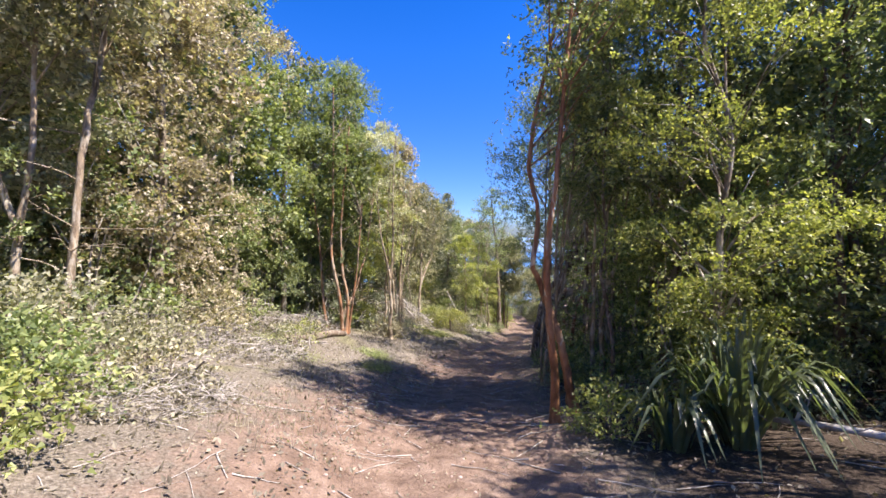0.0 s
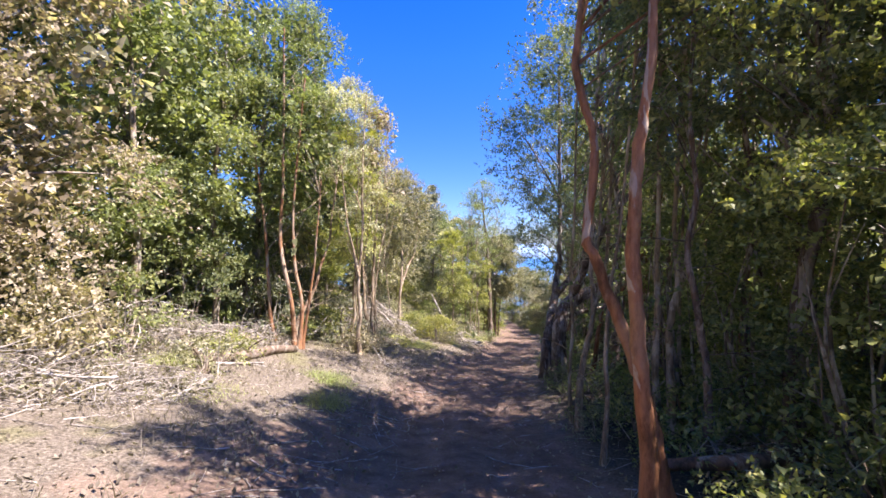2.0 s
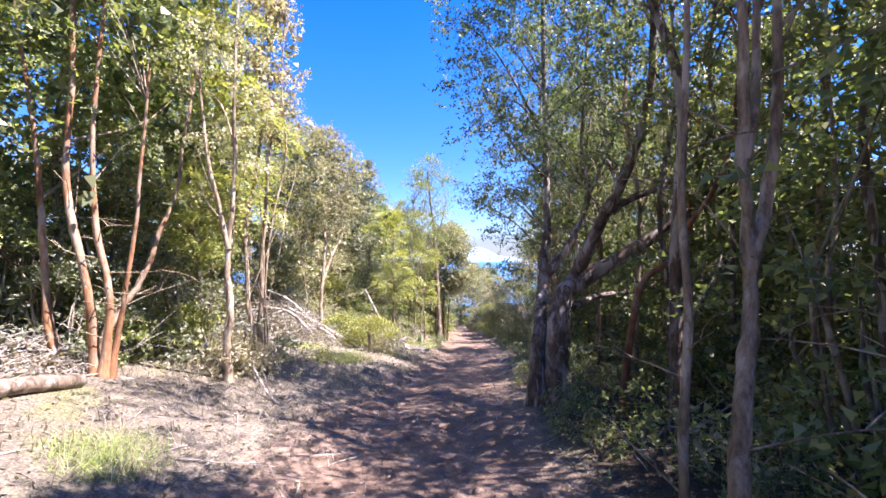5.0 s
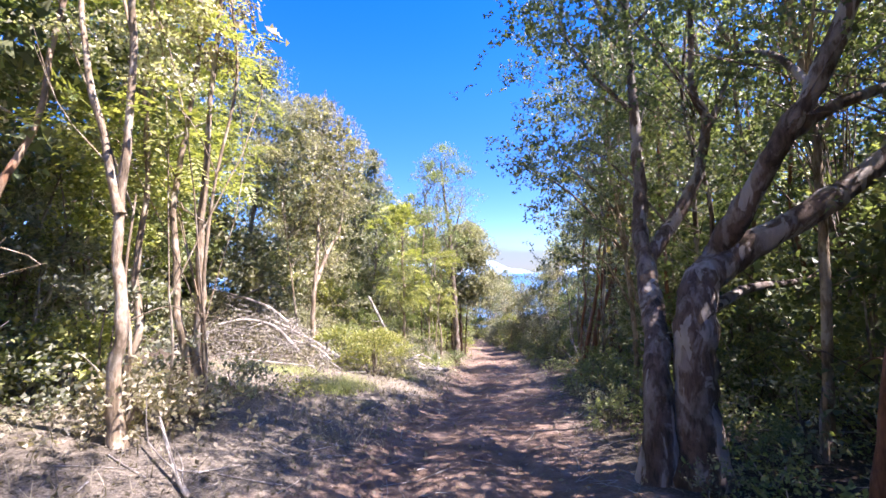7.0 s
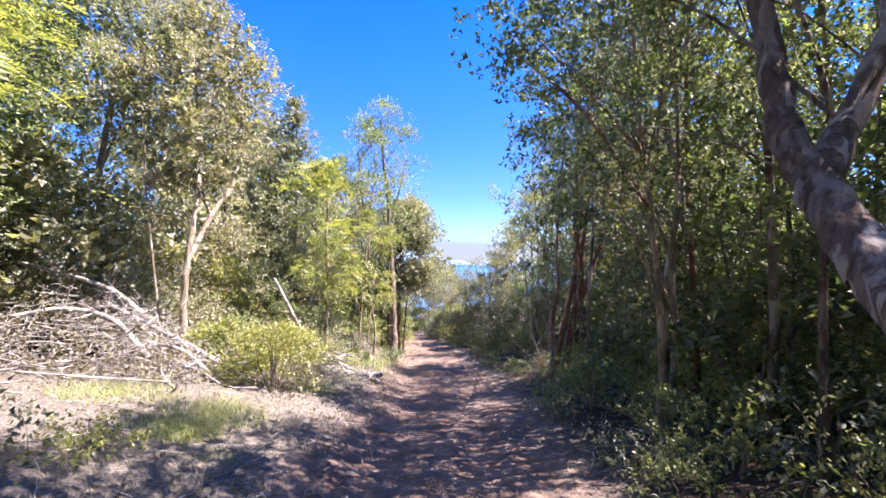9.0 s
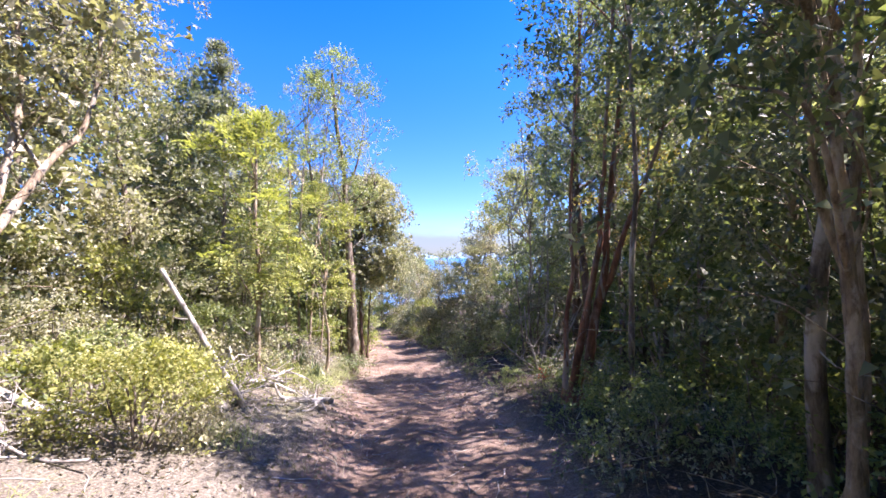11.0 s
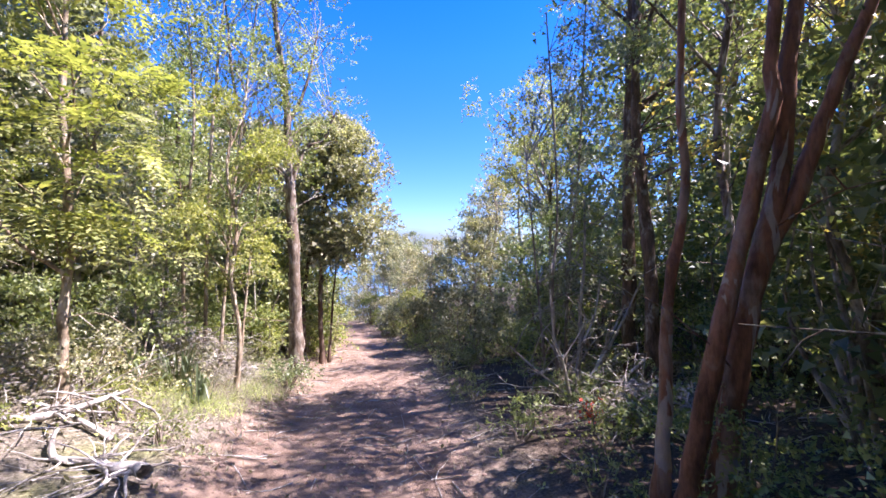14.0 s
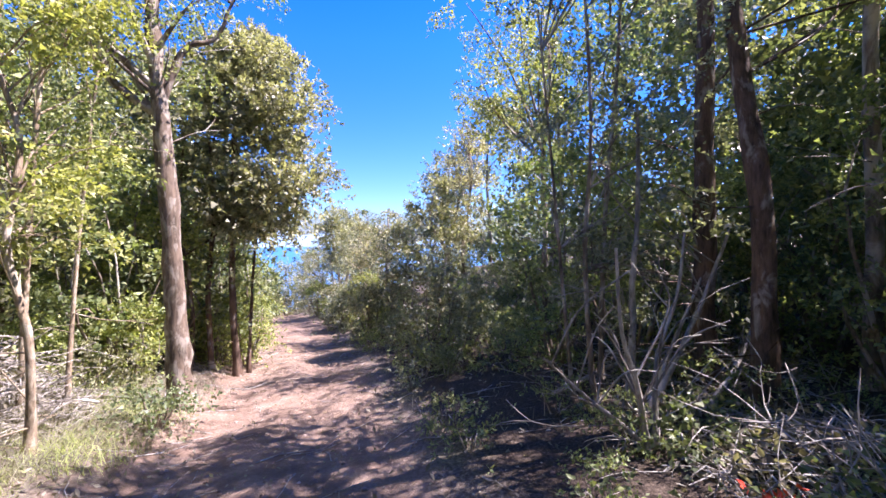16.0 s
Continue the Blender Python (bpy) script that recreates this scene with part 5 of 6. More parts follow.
def brush_pile(x, y, rx, ry, h, label, branches=34, twigs=420, seed=1, turn=0.0, green=0):
    """Cut branches thrown in a heap: each thick branch its own piece, the fine twigs joined."""
    rng = np.random.default_rng(seed)
    z0 = float(land(x, y))
    root = new("brush_pile"); root.location = (x, y, z0)
    tagged(root, label, "brush pile")
    fine = []
    def place():
        a, r = rng.uniform(0, 6.28), np.sqrt(rng.uniform(0, 1))
        u, w = r * math.cos(a) * rx, r * math.sin(a) * ry
        px, py = u * math.cos(turn) - w * math.sin(turn), u * math.sin(turn) + w * math.cos(turn)
        top = h * (1 - r * r)
        return px, py, float(land(x + px, y + py)) - z0, top
    for k in range(branches):
        px, py, g, top = place()
        L, a = rng.uniform(0.6, 1.7) * min(1, 0.4 + 0.4 * rx), turn + rng.normal(0, 0.7) + (math.pi if rng.random() < 0.4 else 0)
        mid = np.array([px, py, g + 0.04 + top * rng.uniform(0.3, 1.0)])
        d = np.array([math.cos(a), math.sin(a), rng.normal(0, 0.16)]) * L / 2
        path = spline([mid - d, mid - d * 0.35 + rng.normal(0, 0.07, 3), mid + d * 0.3 + rng.normal(0, 0.09, 3), mid + d + np.array([0, 0, rng.normal(0, 0.1)])], 9)
        path[:, 2] = np.maximum(path[:, 2], land(x + path[:, 0], y + path[:, 1]) - z0 + 0.02)
        r = rng.uniform(0.006, 0.019)
        v, f = tube(path, np.linspace(r, r * 0.3, 9), 6, 0.08, rng)
        piece("branch", v, f, BARK["dead"], root)
        for j in range(5):
            s = path[rng.integers(3, 9)]
            t = s + (d / L) * rng.uniform(0.3, 0.9) + rng.normal(0, 0.22, 3)
            fine.append(tube(limb_line(rng, s, t, 5, 0.0), np.linspace(r * 0.4, 0.003, 5), 4))
    for k in range(int(twigs * 2.0)):
        px, py, g, top = place()
        a = rng.uniform(0, 6.28)
        d = np.array([math.cos(a), math.sin(a), rng.normal(0.1, 0.3)]) * rng.uniform(0.2, 0.6)
        m = np.array([px, py, g + 0.03 + top * rng.uniform(0, 1.05)])
        fine.append(tube(limb_line(rng, m - d / 2, m + d / 2, 4, 0.0), np.linspace(0.005, 0.002, 4), 3))
    v, f = joined(fine)
    tagged(piece("twig_mass", v, f, BARK["dead"], root), kind="stuff")
    m = int(500 * rx * ry)
    ps = np.array([place() for _ in range(m)])
    o = np.stack([ps[:, 0], ps[:, 1], ps[:, 2] + ps[:, 3] * rng.uniform(0.2, 0.9, m)], 1)
    v, f = sprays(rng, o, rng.normal(0, 1, (m, 3)), 4, 0.07, 0.15)
    tagged(piece("dry_foliage", v, f, LEAF["straw"], root, smooth=False), kind="stuff")
    if green:
        ps = np.array([place() for _ in range(green)])
        o = np.stack([ps[:, 0], ps[:, 1], ps[:, 2] + ps[:, 3] * rng.uniform(0.5, 1.1, green)], 1)
        v, f = sprays(rng, o, rng.normal(0, 1, (green, 3)) + np.array([0, 0, 0.6]), 8, 0.07, 0.2)
        tagged(piece("foliage", v, f, LEAF["olive"], root, smooth=False), kind="stuff")
    return root


def log(pts, r, label, bark="dead", name="log", seed=1, stubs=4, taper=0.6):
    """A fallen or leaning trunk with broken stubs; pts are x, y and height over the ground."""
    rng = np.random.default_rng(seed)
    P = np.array([(px, py, float(land(px, py)) + pz) for px, py, pz in pts])
    root = new(name); root.location = P[0]
    tagged(root, label, "log")
    ln = spline(P - P[0], 16)
    rad = np.linspace(r, r * taper, 16)
    # close the broken ends
    ln = np.vstack([ln[0] + (ln[0] - ln[1]) * 0.02, ln, ln[-1] + (ln[-1] - ln[-2]) * 0.1])
    rad = np.concatenate([[r * 0.04], rad, [r * 0.05]])
    v, f = tube(ln, rad, 12, 0.07, rng)
    body = piece("stem", v, f, BARK[bark], root)
    for k in range(stubs):
        i = rng.integers(4, 15)
        t = ln[i] + unit(rng.normal(0, 1, 3) + np.array([0, 0, 0.5])) * rng.uniform(0.2, 0.6)
        v, f = tube(limb_line(rng, ln[i], t, 5, 0.0), np.linspace(r * 0.3, r * 0.1, 5), 6)
        piece("stub", v, f, BARK[bark], body)
    return root


brush_pile(-5.2, 10.8, 1.9, 1.2, 0.75, "heap of grey cut brushwood at the clearing's edge", seed=201, turn=0.9)
brush_pile(-4.1, 13.0, 1.0, 0.7, 0.4, "small heap of dry brush by the myrtle", branches=16, twigs=200, seed=202, turn=0.3)
brush_pile(-2.5, 20.9, 2.3, 1.6, 1.2, "large heap of bleached cut branches on the bank", branches=60, twigs=700, seed=203, turn=2.6, green=60)
brush_pile(-4.4, 23.4, 2.2, 1.6, 1.2, "brush heap overgrown with olive foliage", branches=30, twigs=300, seed=204, turn=2.9, green=420)
brush_pile(0.2, 24.3, 1.4, 1.0, 0.6, "tangle of dead branches under the saplings", branches=30, twigs=350, seed=205, turn=2.7, green=60)
brush_pile(1.2, 27.4, 1.5, 1.0, 0.7, "tangle of grey dead wood under the trees", branches=30, twigs=350, seed=206, turn=2.2, green=60)
brush_pile(-4.9, 6.6, 1.4, 0.9, 0.55, "dry brush and stalks beside the clearing", branches=18, twigs=300, seed=207, turn=1.2, green=120)
brush_pile(8.9, 23.9, 1.5, 0.9, 0.22, "grey fallen branches in the shaded thicket", branches=15, twigs=110, seed=208, turn=0.3)
brush_pile(7.4, 22.2, 0.9, 0.7, 0.2, "grey fallen twigs beside the dead sapling", branches=14, twigs=140, seed=232, turn=0.9)
brush_pile(1.9, 26.4, 1.1, 0.8, 0.75, "grey tangle of dead twigs under the saplings", branches=24, twigs=420, seed=231, turn=0.4)
log([(7.2, 24.4, 0.12), (8.1, 24.5, 0.16), (9.1, 24.7, 0.2)], 0.028, "pale fallen branch lying across the thicket", name="branch", seed=223, stubs=4)
log([(7.9, 23.2, 0.08), (8.5, 23.3, 0.3), (9.2, 23.5, 0.6)], 0.025, "pale fallen branch propped on the shrubs", name="branch", seed=224, stubs=4)
brush_pile(3.7, 7.0, 1.0, 0.8, 0.3, "dark litter of branches under the wood", branches=12, twigs=120, seed=209, turn=1.0)

brush_pile(-3.9, 8.0, 1.3, 0.8, 0.25, "scatter of dry branches and stalks in the clearing", branches=16, twigs=260, seed=208, turn=0.6, green=20)
brush_pile(-3.2, 4.6, 1.0, 0.8, 0.2, "dry stalks and twigs at the clearing's edge", branches=10, twigs=240, seed=230, turn=1.5, green=40)

log([(-3.7, 10.4, 0.08), (-3.4, 11.2, 0.08), (-3.15, 11.9, 0.1), (-2.9, 12.5, 0.07)], 0.105, "grey-brown weathered log lying in the clearing", seed=211, stubs=2, taper=0.75, bark="tan")
log([(-4.8, 11.4, 0.2), (-4.3, 10.8, 0.12), (-3.75, 10.25, 0.1), (-3.25, 9.7, 0.06)], 0.075, "brown crooked log lying in the clearing", seed=225, stubs=3, taper=0.7, bark="tan")
log([(-4.2, 10.1, 0.05), (-3.6, 10.35, 0.05), (-3.0, 10.9, 0.04)], 0.03, "pale barkless branch lying in the clearing", seed=212, stubs=2)
log([(-0.85, 13.05, 0.02), (-1.05, 13.3, 0.07), (-1.35, 13.7, 0.30)], 0.022, "bleached pale root snag at the trail's edge", name="stump", seed=213, stubs=5, taper=0.4)
log([(1.22, 21.85, -0.05), (0.8, 21.75, 0.75), (0.2, 21.65, 1.85)], 0.055, "bleached dead trunk leaning over the bank", name="dead_tree", seed=214, stubs=5, taper=0.5)
def root_tangle(x, y, turn, label, arms=16, seed=1):
    """A bleached fallen root stock: a thick butt and many crooked arms that spread over the ground."""
    rng = np.random.default_rng(seed)
    z0 = float(land(x, y))
    root = new("root_tangle"); root.location = (x, y, z0)
    tagged(root, label, "dead wood")
    def arm(start, way, length, r, n=7):
        p, line = np.array(start, float), [np.array(start, float)]
        for _ in range(n):
            way = unit(way * np.array([1, 1, 0.8]) + rng.normal(0, 0.3, 3) * np.array([1, 1, 0.5]))
            p = p + way * length / n
            p[2] = max(p[2], float(land(x + p[0], y + p[1])) - z0 + 0.02)
            line.append(p.copy())
        ln = spline(line, 16)
        return ln, tube(ln, np.linspace(r, r * 0.25, 16), 7, 0.1, rng)
    main = np.array([math.cos(turn), math.sin(turn), 0.05])
    ln, (v, f) = arm(main * -0.6 + np.array([0, 0, 0.1]), main, 1.3, 0.06)
    butt = piece("stem", v, f, BARK["dead"], root)
    for k in range(arms):
        at = ln[rng.integers(1, 14)]
        a = turn + rng.normal(0, 1.1) + (math.pi if rng.random() < 0.5 else 0)
        _, (v, f) = arm(at, np.array([math.cos(a), math.sin(a), rng.uniform(-0.2, 0.35)]), rng.uniform(0.3, 0.9), rng.uniform(0.007, 0.02))
        piece("root", v, f, BARK["dead"], butt)
    return root


root_tangle(1.95, 22.55, 2.5, "bleached root stock with crooked arms beside the trail", 20, 232)
root_tangle(1.35, 23.3, 0.4, "bleached tangle of crooked branches on the bank", 16, 233)
root_tangle(1.0, 22.6, 1.6, "small bleached tangle beside the leaning trunk", 10, 234)
log([(0.9, 21.5, 0.05), (0.8, 21.7, 0.3), (0.6, 21.8, 0.5)], 0.09, "bleached broken stump beside the leaning trunk", name="stump", seed=216, stubs=2, taper=0.6)
log([(1.9, 23.2, 0.03), (1.5, 23.5, 0.08), (0.9, 23.9, 0.1)], 0.028, "pale fallen branch by the trail", seed=217)
log([(-0.2, 20.2, 0.12), (-1.2, 20.5, 0.55), (-2.4, 21.0, 0.95)], 0.05, "long pale branch lying across the heap", name="branch", seed=218, stubs=6)
log([(-1.3, 19.6, 0.3), (-1.9, 20.0, 0.75), (-2.6, 20.2, 0.8), (-3.2, 20.1, 0.65)], 0.045, "thick bleached branch lying on the heap", name="branch", seed=226, stubs=5)
log([(-1.6, 20.5, 0.8), (-2.2, 20.8, 1.15), (-2.9, 20.9, 1.35), (-3.7, 21.2, 1.5)], 0.04, "curved bleached branch on top of the heap", name="branch", seed=227, stubs=5)
log([(-0.6, 19.9, 0.15), (-1.0, 20.1, 0.4), (-1.5, 20.0, 0.5)], 0.03, "short bleached branch at the heap's foot", name="branch", seed=228, stubs=3)
log([(-0.9, 19.2, 0.06), (-1.7, 19.0, 0.12), (-2.5, 18.9, 0.1)], 0.016, "thin bleached branch lying before the heap", name="branch", seed=229, stubs=3)
log([(-4.9, 4.3, 0.0), (-4.5, 4.2, 0.45), (-4.0, 4.0, 0.1)], 0.02, "bent dry stalk over the shrubs", name="branch", seed=219)
log([(3.4, 6.6, 0.25), (2.7, 6.4, 0.3), (2.0, 6.6, 0.25)], 0.08, "reddish fallen trunk under the wood", bark="brown", seed=220, stubs=2)
log([(3.9, 3.6, 0.2), (3.4, 3.9, 0.3), (3.0, 4.4, 0.3)], 0.035, "pale dead branch beside the flax", name="branch", seed=221)
tree(7.7, 23.85, 3.0, "dead thin grey tree with bare stems", bark="dead", leaf="olive", n=0, crown=(1.4, 0.5), lumps=12, seed=222, limbs=2, twigs=4, dead=8, name="dead_tree",
     stems=[([(0, 0, 0), (0.06, 0, 0.7), (0.08, 0, 1.3), (0.16, 0, 2.0), (0.16, 0, 2.9)], 0.04), ([(-0.05, -0.25, 0), (0.25, -0.3, 0.45), (0.55, -0.35, 0.95), (0.95, -0.4, 1.7)], 0.034), ([(0.15, -0.1, 0.0), (0.45, -0.2, 0.7), (0.85, -0.3, 1.5)], 0.026)])

# flax-like plants at the start of the wood
def sword_plant(x, y, h, n, label, seed):
    rng = np.random.default_rng(seed)
    root = new("flax_plant"); root.location = (x, y, float(land(x, y)))
    tagged(root, label, "plant", "flax plants")
    for k in range(n):
        a, sp = rng.uniform(0, 6.28), rng.uniform(0.15, 1.05)
        L = h * rng.uniform(0.7, 1.2)
        o = np.array([math.cos(a), math.sin(a), 0])
        tip = o * L * sp * 0.8 + np.array([0, 0, L * (1.0 - 0.85 * sp)])
        mid = o * L * (sp * 0.4 + 0.04) + np.array([0, 0, L * (0.68 - 0.14 * sp)])
        ln = spline([o * rng.uniform(0.03, 0.16), mid, tip], 7)
        s = np.cross(o, [0, 0, 1.0])
        w = (0.05 if h > 0.8 else 0.03) * np.array([0.7, 1.0, 1.0, 0.95, 0.8, 0.5, 0.08])
        up = np.gradient(ln, axis=0); nn = unit(np.cross(up, s))
        v = np.stack([ln - s * w[:, None] / 2, ln + nn * w[:, None] * 0.16, ln + s * w[:, None] / 2], 1).reshape(-1, 3)
        i = np.arange(6)[:, None] * 3
        f = np.concatenate([i + np.array([[0, 1, 4, 3]]), i + np.array([[1, 2, 5, 4]])])
        piece("leaf", v, f, LEAF["flax"], root)
    return root


sword_plant(3.05, 4.35, 1.45, 110, "green flax with long arching sword leaves", 231)
sword_plant(2.45, 4.5, 0.95, 50, "smaller flax with drooping dry-tipped leaves", 232)
sword_plant(3.7, 4.9, 1.2, 34, "flax half hidden behind its neighbour", 233)
sword_plant(2.05, 25.25, 0.75, 30, "small pale-green flax among the weeds by the trail", 234)
sword_plant(2.35, 24.75, 0.55, 24, "small pale-green flax among the weeds by the trail", 236)
sword_plant(1.45, 25.1, 0.6, 22, "small arching flax beside the dead brush", 235)

# grass
for i, (x, y, r, h, n, lf) in enumerate([
        (-1.48, 9.5, 0.32, 0.24, 420, "grass"), (-1.75, 10.9, 0.40, 0.22, 520, "grass"), (-4.3, 12.0, 0.5, 0.3, 600, "grass"), (-4.05, 10.0, 0.4, 0.25, 420, "grass"),
        (-2.9, 8.6, 0.5, 0.14, 380, "grass"), (-0.3, 17.5, 0.35, 0.3, 460, "grass"), (-0.1, 18.2, 0.5, 0.26, 520, "grass"), (-1.3, 18.6, 0.6, 0.2, 520, "grass"),
        (2.4, 27.2, 0.9, 0.28, 900, "grass"), (3.0, 26.5, 0.7, 0.22, 700, "straw"), (2.0, 26.2, 0.7, 0.4, 700, "straw"), (3.4, 28.4, 0.7, 0.2, 600, "straw"),
        (4.3, 33.5, 0.8, 0.3, 600, "grass"), (2.75, 25.35, 0.3, 0.22, 240, "straw"), (1.0, 20.6, 0.4, 0.2, 380, "grass"), (1.7, 25.3, 0.6, 0.3, 600, "grass"), (2.3, 25.4, 0.45, 0.3, 420, "straw"), (0.7, 24.7, 0.5, 0.3, 420, "straw"), (2.3, 28.2, 0.7, 0.3, 600, "grass"), (1.0, 25.2, 0.6, 0.25, 500, "straw"), (2.4, 24.7, 0.5, 0.26, 520, "grass"), (2.0, 24.2, 0.45, 0.22, 420, "straw"), (2.9, 25.8, 0.5, 0.24, 480, "grass"), (2.5, 26.4, 0.6, 0.3, 600, "straw"), (3.2, 27.0, 0.5, 0.18, 420, "grass")]):
    grass_tuft(x, y, r, h, n, "tuft of green grass beside the trail" if lf == "grass" else "patch of dry straw-coloured grass", lf, seed=240 + i)

# low plants of the clearing
import itertools
planted = itertools.count(260)
def bush_at(x, y, h, r, leaf, n, size, label):
    return shrub(x, y, h, r, label, leaf, n=n, per=8, size=size * 1.05, seed=next(planted), stems=9, lumps=18, group="plants beside the trail", small=True)


bush_at(-3.5, 3.5, 0.75, 0.7, "green", 220, 0.075, "low green shrub at the clearing's edge")
bush_at(-4.2, 4.3, 0.95, 0.8, "olive", 240, 0.075, "low olive shrub at the clearing's edge")
bush_at(-3.0, 2.7, 0.5, 0.5, "bright", 150, 0.07, "low yellow-green shrub at the clearing's edge")
bush_at(-5.1, 4.0, 1.2, 0.8, "green", 240, 0.08, "leafy shrub under the pale trunk")
bush_at(-4.1, 5.9, 0.8, 0.6, "olive", 160, 0.07, "dry olive shrub in the litter")
bush_at(-3.3, 5.0, 0.5, 0.5, "tan", 110, 0.07, "dry brown shrub in the litter")
bush_at(-4.6, 8.4, 1.0, 0.7, "tan", 200, 0.08, "dry brown bush beside the heap")
bush_at(-3.4, 9.6, 0.5, 0.4, "olive", 90, 0.07, "small olive shrub in the litter")
bush_at(-3.7, 11.0, 0.45, 0.35, "bright", 80, 0.07, "small yellow-green shrub in the litter")
bush_at(-2.3, 14.7, 1.3, 0.75, "grey", 260, 0.08, "blue-green shrub beside the myrtle")
bush_at(-3.6, 15.4, 1.9, 1.1, "grey", 380, 0.09, "blue-green shrub behind the slender trunks")
bush_at(-1.5, 16.1, 0.35, 0.4, "grey", 110, 0.075, "low blue-green shrub on the bank")
bush_at(-0.75, 16.7, 0.22, 0.3, "bright", 90, 0.045, "low yellow-green weed at the trail's edge")
bush_at(0.35, 20.0, 0.95, 0.75, "bright", 620, 0.052, "rounded yellow-green bush at the trail's edge")
bush_at(0.75, 20.35, 0.5, 0.4, "olive", 260, 0.048, "low feathery olive weed at the trail's edge")
bush_at(-0.5, 20.9, 0.8, 0.6, "bright", 220, 0.08, "yellow-green bush on the bank")
bush_at(-1.9, 24.5, 1.8, 1.2, "olive", 420, 0.09, "olive bush under the forked tree")
bush_at(0.3, 21.6, 0.7, 0.5, "bright", 140, 0.075, "yellow-green shrub at the leaning trunk")
bush_at(-0.4, 21.3, 0.9, 0.7, "green", 200, 0.08, "leafy green shrub on the bank")
bush_at(1.75, 23.9, 0.4, 0.35, "bright", 110, 0.05, "yellow-green weed among the bleached roots")
bush_at(2.3, 23.2, 0.25, 0.25, "green", 70, 0.045, "small green weed by the bleached roots")
bush_at(1.0, 22.5, 0.5, 0.35, "bright", 110, 0.055, "yellow-green fern by the bleached tangle")
bush_at(0.2, 23.0, 1.0, 0.7, "olive", 200, 0.08, "olive shrub on the bank")
bush_at(3.45, 26.5, 0.45, 0.3, "deep", 110, 0.06, "small dark shrub before the tall trunk")
bush_at(2.9, 28.6, 1.1, 0.6, "bright", 220, 0.08, "yellow-green shrub behind the tall trunk")
bush_at(3.95, 30.4, 1.3, 0.55, "bright", 260, 0.08, "yellow-green shrub beside the trail")
bush_at(4.0, 32.8, 1.5, 0.7, "olive", 260, 0.09, "olive shrub beside the trail")
bush_at(4.35, 36.6, 1.6, 0.75, "bright", 260, 0.1, "yellow-green shrub beside the trail")
bush_at(7.5, 27.5, 1.6, 0.8, "grey", 300, 0.09, "grey-green thicket shrub beside the trail")
bush_at(7.9, 29.8, 1.7, 0.8, "olive", 300, 0.09, "olive thicket shrub beside the trail")
bush_at(8.0, 34.0, 1.6, 0.9, "bright", 260, 0.09, "sunlit thicket shrub beside the trail")
bush_at(1.9, 25.45, 0.55, 0.5, "olive", 260, 0.05, "low fine-leaved weed beside the trail")
bush_at(1.1, 25.0, 0.5, 0.45, "tan", 240, 0.05, "low fine-leaved weed beside the trail")
bush_at(2.6, 27.8, 0.55, 0.6, "olive", 220, 0.05, "low fine-leaved weed beside the trail")
bush_at(1.9, 28.0, 0.7, 0.6, "bright", 200, 0.055, "low fine-leaved weed beside the trail")
bush_at(0.6, 24.9, 0.6, 0.5, "olive", 240, 0.05, "low olive weed beside the sapling")
bush_at(7.0, 21.7, 0.3, 0.35, "green", 110, 0.07, "low leafy plant in the shade")
bush_at(7.3, 22.9, 0.22, 0.26, "deep", 110, 0.07, "low leafy plant in the shade")
bush_at(-1.85, 14.05, 0.5, 0.4, "tan", 120, 0.07, "dry brown fern about the foot of the slender trunks")
bush_at(-1.55, 14.6, 0.45, 0.35, "tan", 100, 0.07, "dry brown fern about the foot of the slender trunks")
bush_at(-2.9, 15.0, 0.8, 0.7, "bright", 200, 0.075, "yellow-green shrub behind the slender trunks")
bush_at(-3.4, 14.2, 0.6, 0.6, "green", 160, 0.075, "leafy green shrub beside the myrtle")
bush_at(1.0, 26.6, 1.1, 0.7, "grey", 260, 0.06, "blue-grey bush among the dead wood")
bush_at(0.3, 26.0, 1.3, 0.8, "green", 260, 0.075, "leafy green bush among the dead wood")
# the dark gap under the crowns is put into these two shrubs' leaves
bush_at(-5.3, 12.5, 2.9, 1.0, "deep", 420, 0.085, "tall dark green shrub behind the clearing, crown shade in its leaf colour")
bush_at(-4.5, 14.3, 2.5, 0.9, "deep", 380, 0.085, "tall dark green shrub beside the myrtle, crown shade in its leaf colour")
bush_at(-3.9, 13.9, 1.3, 0.7, "grey", 240, 0.08, "blue-green shrub beside the myrtle")
bush_at(-4.3, 15.6, 4.0, 1.1, "olive", 520, 0.09, "tall olive shrub behind the myrtle")
bush_at(-3.3, 16.3, 3.4, 0.9, "bright", 420, 0.085, "tall yellow-green shrub behind the myrtle")
for k, (xx, yy, sc) in enumerate(((3.7, 30.7, 1.1), (3.1, 29.9, 1.2), (4.05, 32.0, 1.05), (3.5, 32.9, 1.2), (4.3, 34.4, 1.0), (3.9, 31.2, 0.8), (2.6, 28.9, 1.0), (4.6, 38.0, 1.0), (4.2, 41.0, 1.2))):
    set_at(SHRUBS[(6, 5)[k % 2]], xx, yy, 77 * k, sc)
bush_at(4.45, 30.6, 2.2, 0.6, "bright", 320, 0.075, "yellow-green shrub spilling to the trail's mouth")
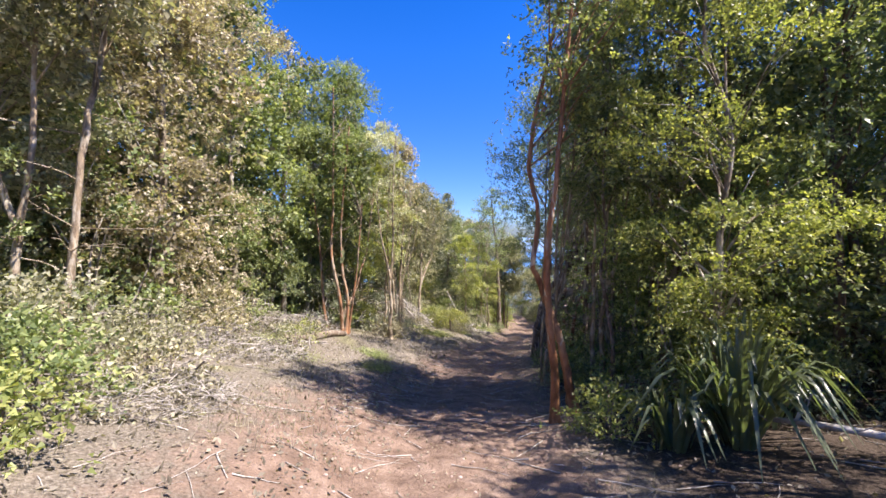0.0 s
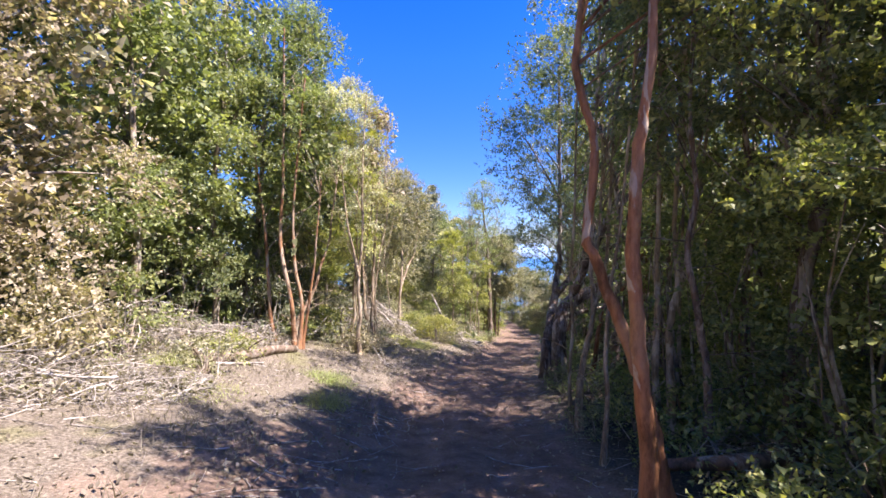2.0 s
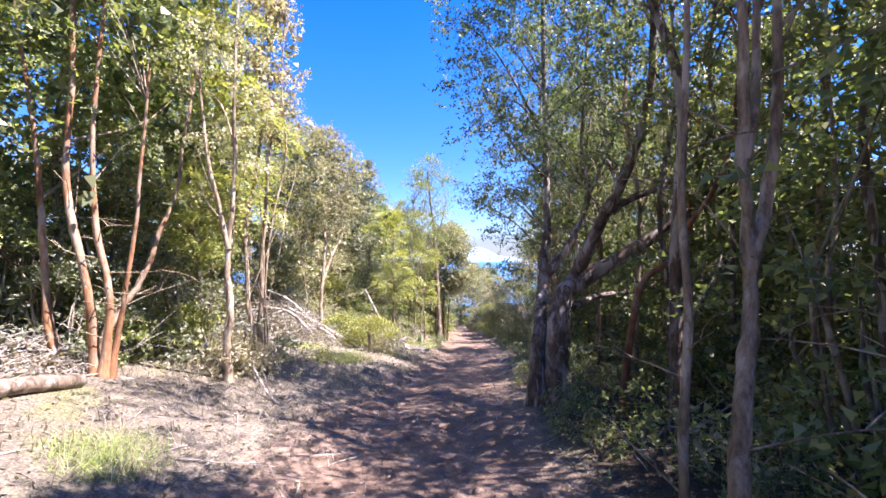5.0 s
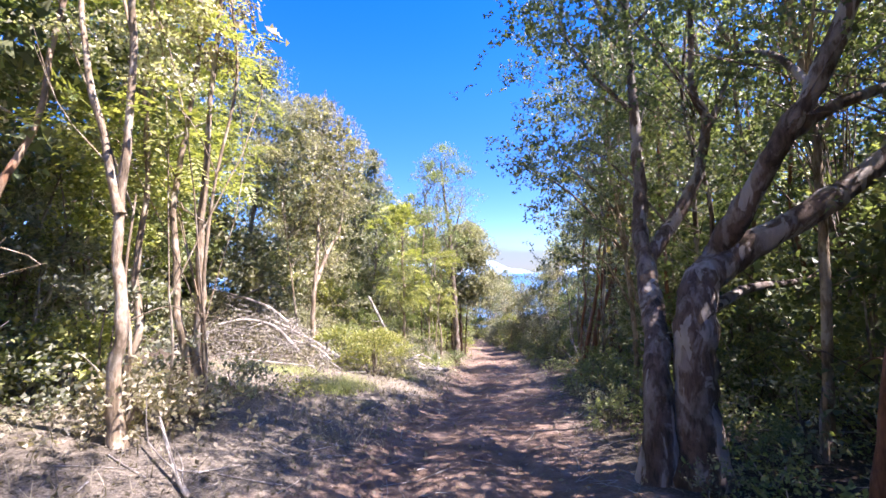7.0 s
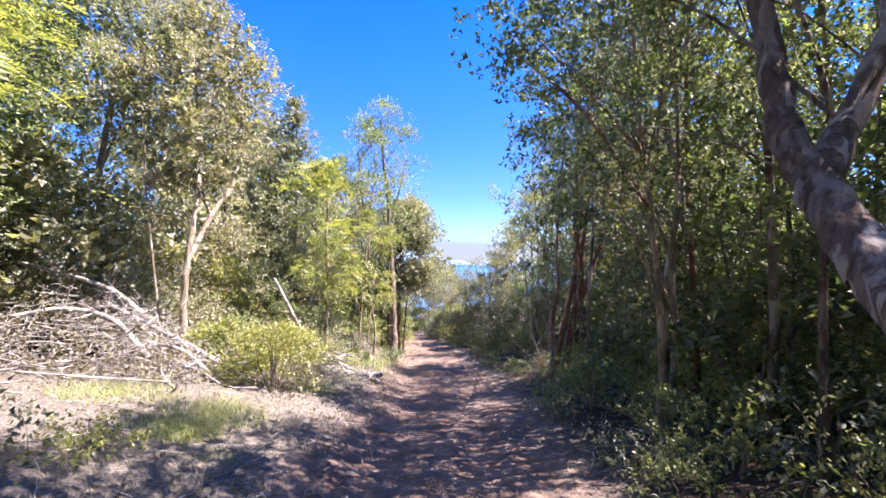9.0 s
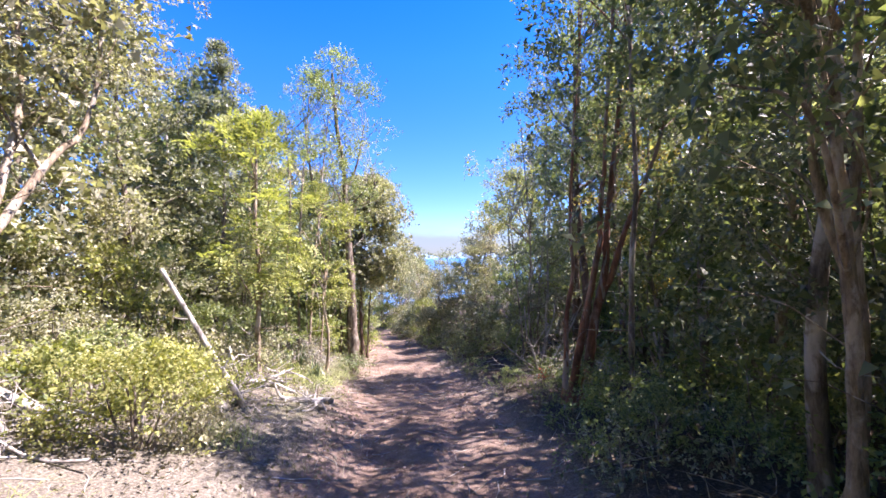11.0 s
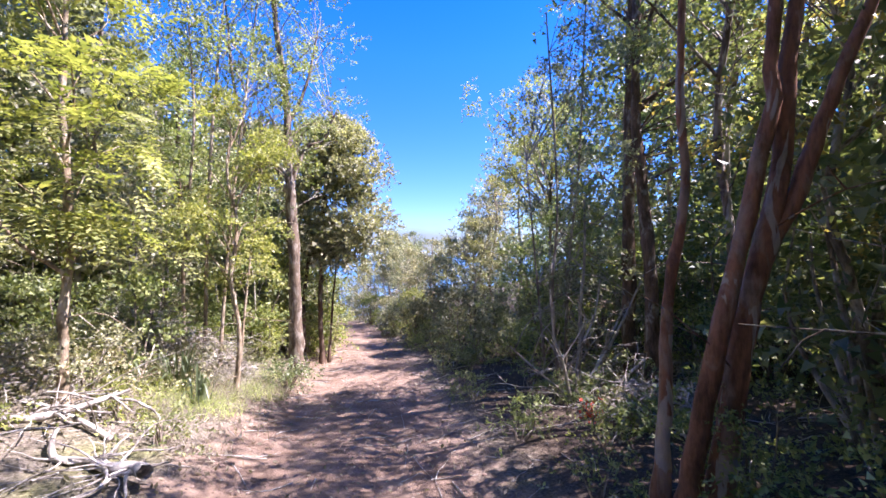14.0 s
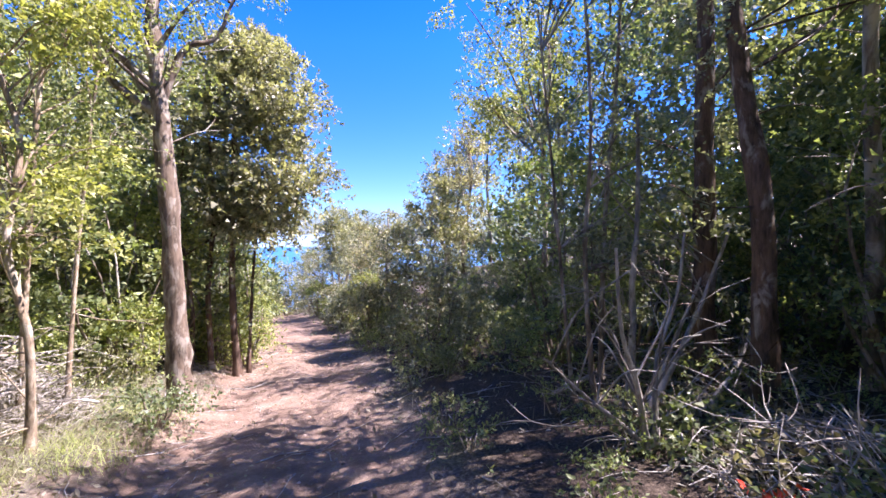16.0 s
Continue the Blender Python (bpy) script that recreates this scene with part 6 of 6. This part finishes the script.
for k, (xx, yy, hh, rr, lf) in enumerate(((5.2, 43.5, 1.7, 0.8, "bright"), (5.3, 48.0, 1.6, 0.9, "olive"), (7.9, 50.5, 1.5, 0.9, "olive"), (6.4, 53.5, 1.4, 1.1, "olive"), (8.2, 46.0, 1.8, 0.9, "grey"), (7.9, 42.0, 1.5, 0.7, "bright"), (7.8, 37.5, 1.3, 0.6, "olive"), (7.6, 35.0, 1.1, 0.6, "grey"), (7.4, 31.6, 1.2, 0.6, "olive"))):
    bush_at(xx, yy, hh, rr, lf, 260, 0.1, "low scrub closing the trail's far end")
for k, (xx, yy) in enumerate(((-3.1, 21.9), (-2.2, 22.3), (-3.9, 21.2), (-4.6, 20.4), (-1.4, 22.6))):
    bush_at(xx, yy, 1.2, 0.75, "olive", 340, 0.06, "feathery olive shrub behind the brush heap")
bush_at(2.0, 5.1, 0.5, 0.4, "bright", 130, 0.06, "yellow-green shrub at the wood's edge")

# a red bloom in the shade
rngf = np.random.default_rng(9)
RED = plain_material("petal_red", (0.55, 0.05, 0.02), (0.75, 0.12, 0.04), island=True, rough=0.6)
fo = np.array([[0, 0, 0.22]]) + rngf.normal(0, 0.05, (26, 3))
v, f = sprays(rngf, fo, rngf.normal(0, 1, (26, 3)), 4, 0.04, 0.05)
bloom = new("flowering_plant"); bloom.location = (6.45, 22.0, float(land(6.45, 22.0)))
tagged(bloom, "small plant with bright orange-red flowers", "plant")
piece("blossom", v, f, RED, bloom, "orange-red blossom", smooth=False)
v, f = tube(spline([(0, 0, -0.03), (0.02, 0.01, 0.12), (0, 0, 0.22)], 5), 0.006, 5)
piece("stalk", v, f, LEAF["green"], bloom)

# ---- litter on the ground ----
rngl = np.random.default_rng(77)
def strewn(n, near, far, side):
    yy = rngl.uniform(0.8, 34, n)
    d = near + (far - near) * rngl.uniform(0, 1, n) ** 1.3
    d = d + rngl.normal(0, 0.28, n)
    xx = trail_centre(yy) + d * np.where(rngl.random(n) < side, -1, 1)
    return xx, yy
xx, yy = strewn(30000, 1.1, 6.0, 0.8)
o = np.stack([xx, yy, land(xx, yy) + 0.012], 1)
v, f = sprays(rngl, o, rngl.normal(0, 1, (len(o), 3)) * np.array([1, 1, 0.1]), 1, 0.058, 0.02, up=2.5, droop=0.0)
tagged(piece("leaf_litter", v, f, LEAF["straw"], smooth=False), "dry fallen leaves strewn over the ground", "leaf litter", kind="stuff")
xx, yy = strewn(1500, 0.5, 5.5, 0.6)
sticks = []
for x, y in zip(xx, yy):
    L = rngl.uniform(0.15, 0.8)
    ln, rad = fallen(rngl, x, y, L, rngl.uniform(0.003, 0.009), rngl.uniform(0, 6.28), n=5)
    sticks.append(tube(ln, rad, 4))
v, f = joined(sticks)
tagged(piece("fallen_sticks", v, f, BARK["dead"]), "dry sticks strewn beside the trail", "sticks", kind="stuff")
xx, yy = strewn(12000, 1.3, 5.5, 0.92)
o = np.stack([xx, yy, land(xx, yy) - 0.005], 1)
keep = (np.sin(xx * 1.7 + 2 * np.sin(yy * 0.9)) + np.sin(yy * 2.1 + xx)) > 0.1
v, f = blades(rngl, o[keep], 0.19, 0.008, 1.1, seg=2)
tagged(piece("dry_grass", v, f, LEAF["straw"], smooth=False), "sparse dry grass on the bank", "grass", kind="stuff")

# crumbs of leaf and twig on the trodden way itself
yy = rngl.uniform(0.8, 34, 5200)
xx = trail_centre(yy) + rngl.normal(0, 0.75, 5200)
o = np.stack([xx, yy, land(xx, yy) + 0.006], 1)
v, f = sprays(rngl, o, rngl.normal(0, 1, (len(o), 3)) * np.array([1, 1, 0.1]), 1, 0.036, 0.02, up=3.0, droop=0.0)
tagged(piece("trail_litter", v, f, LEAF["straw"], smooth=False), "small dry leaves trodden into the trail", "leaf litter", kind="stuff")
yy = rngl.uniform(0.8, 30, 800)
xx = trail_centre(yy) + rngl.normal(0, 0.9, 800)
rr = rngl.uniform(0.006, 0.024, 800)
stones = []
for x, y, r in zip(xx, yy, rr):
    c = np.array([x, y, float(land(x, y)) + r * 0.15])
    ln = np.stack([c - [r, 0, 0], c - [r * 0.6, 0, 0], c + [r * 0.55, 0, 0], c + [r, 0, 0]])
    v, f = tube(ln, np.array([0.1, 0.75, 0.7, 0.1]) * r, 5, 0.12, rngl)
    stones.append((v, f))
v, f = joined(stones)
tagged(piece("gravel", v, f, plain_material("pebble", (0.20, 0.13, 0.10), (0.42, 0.33, 0.28), island=True)), "small stones and clods of earth on the trail", "gravel", kind="stuff")
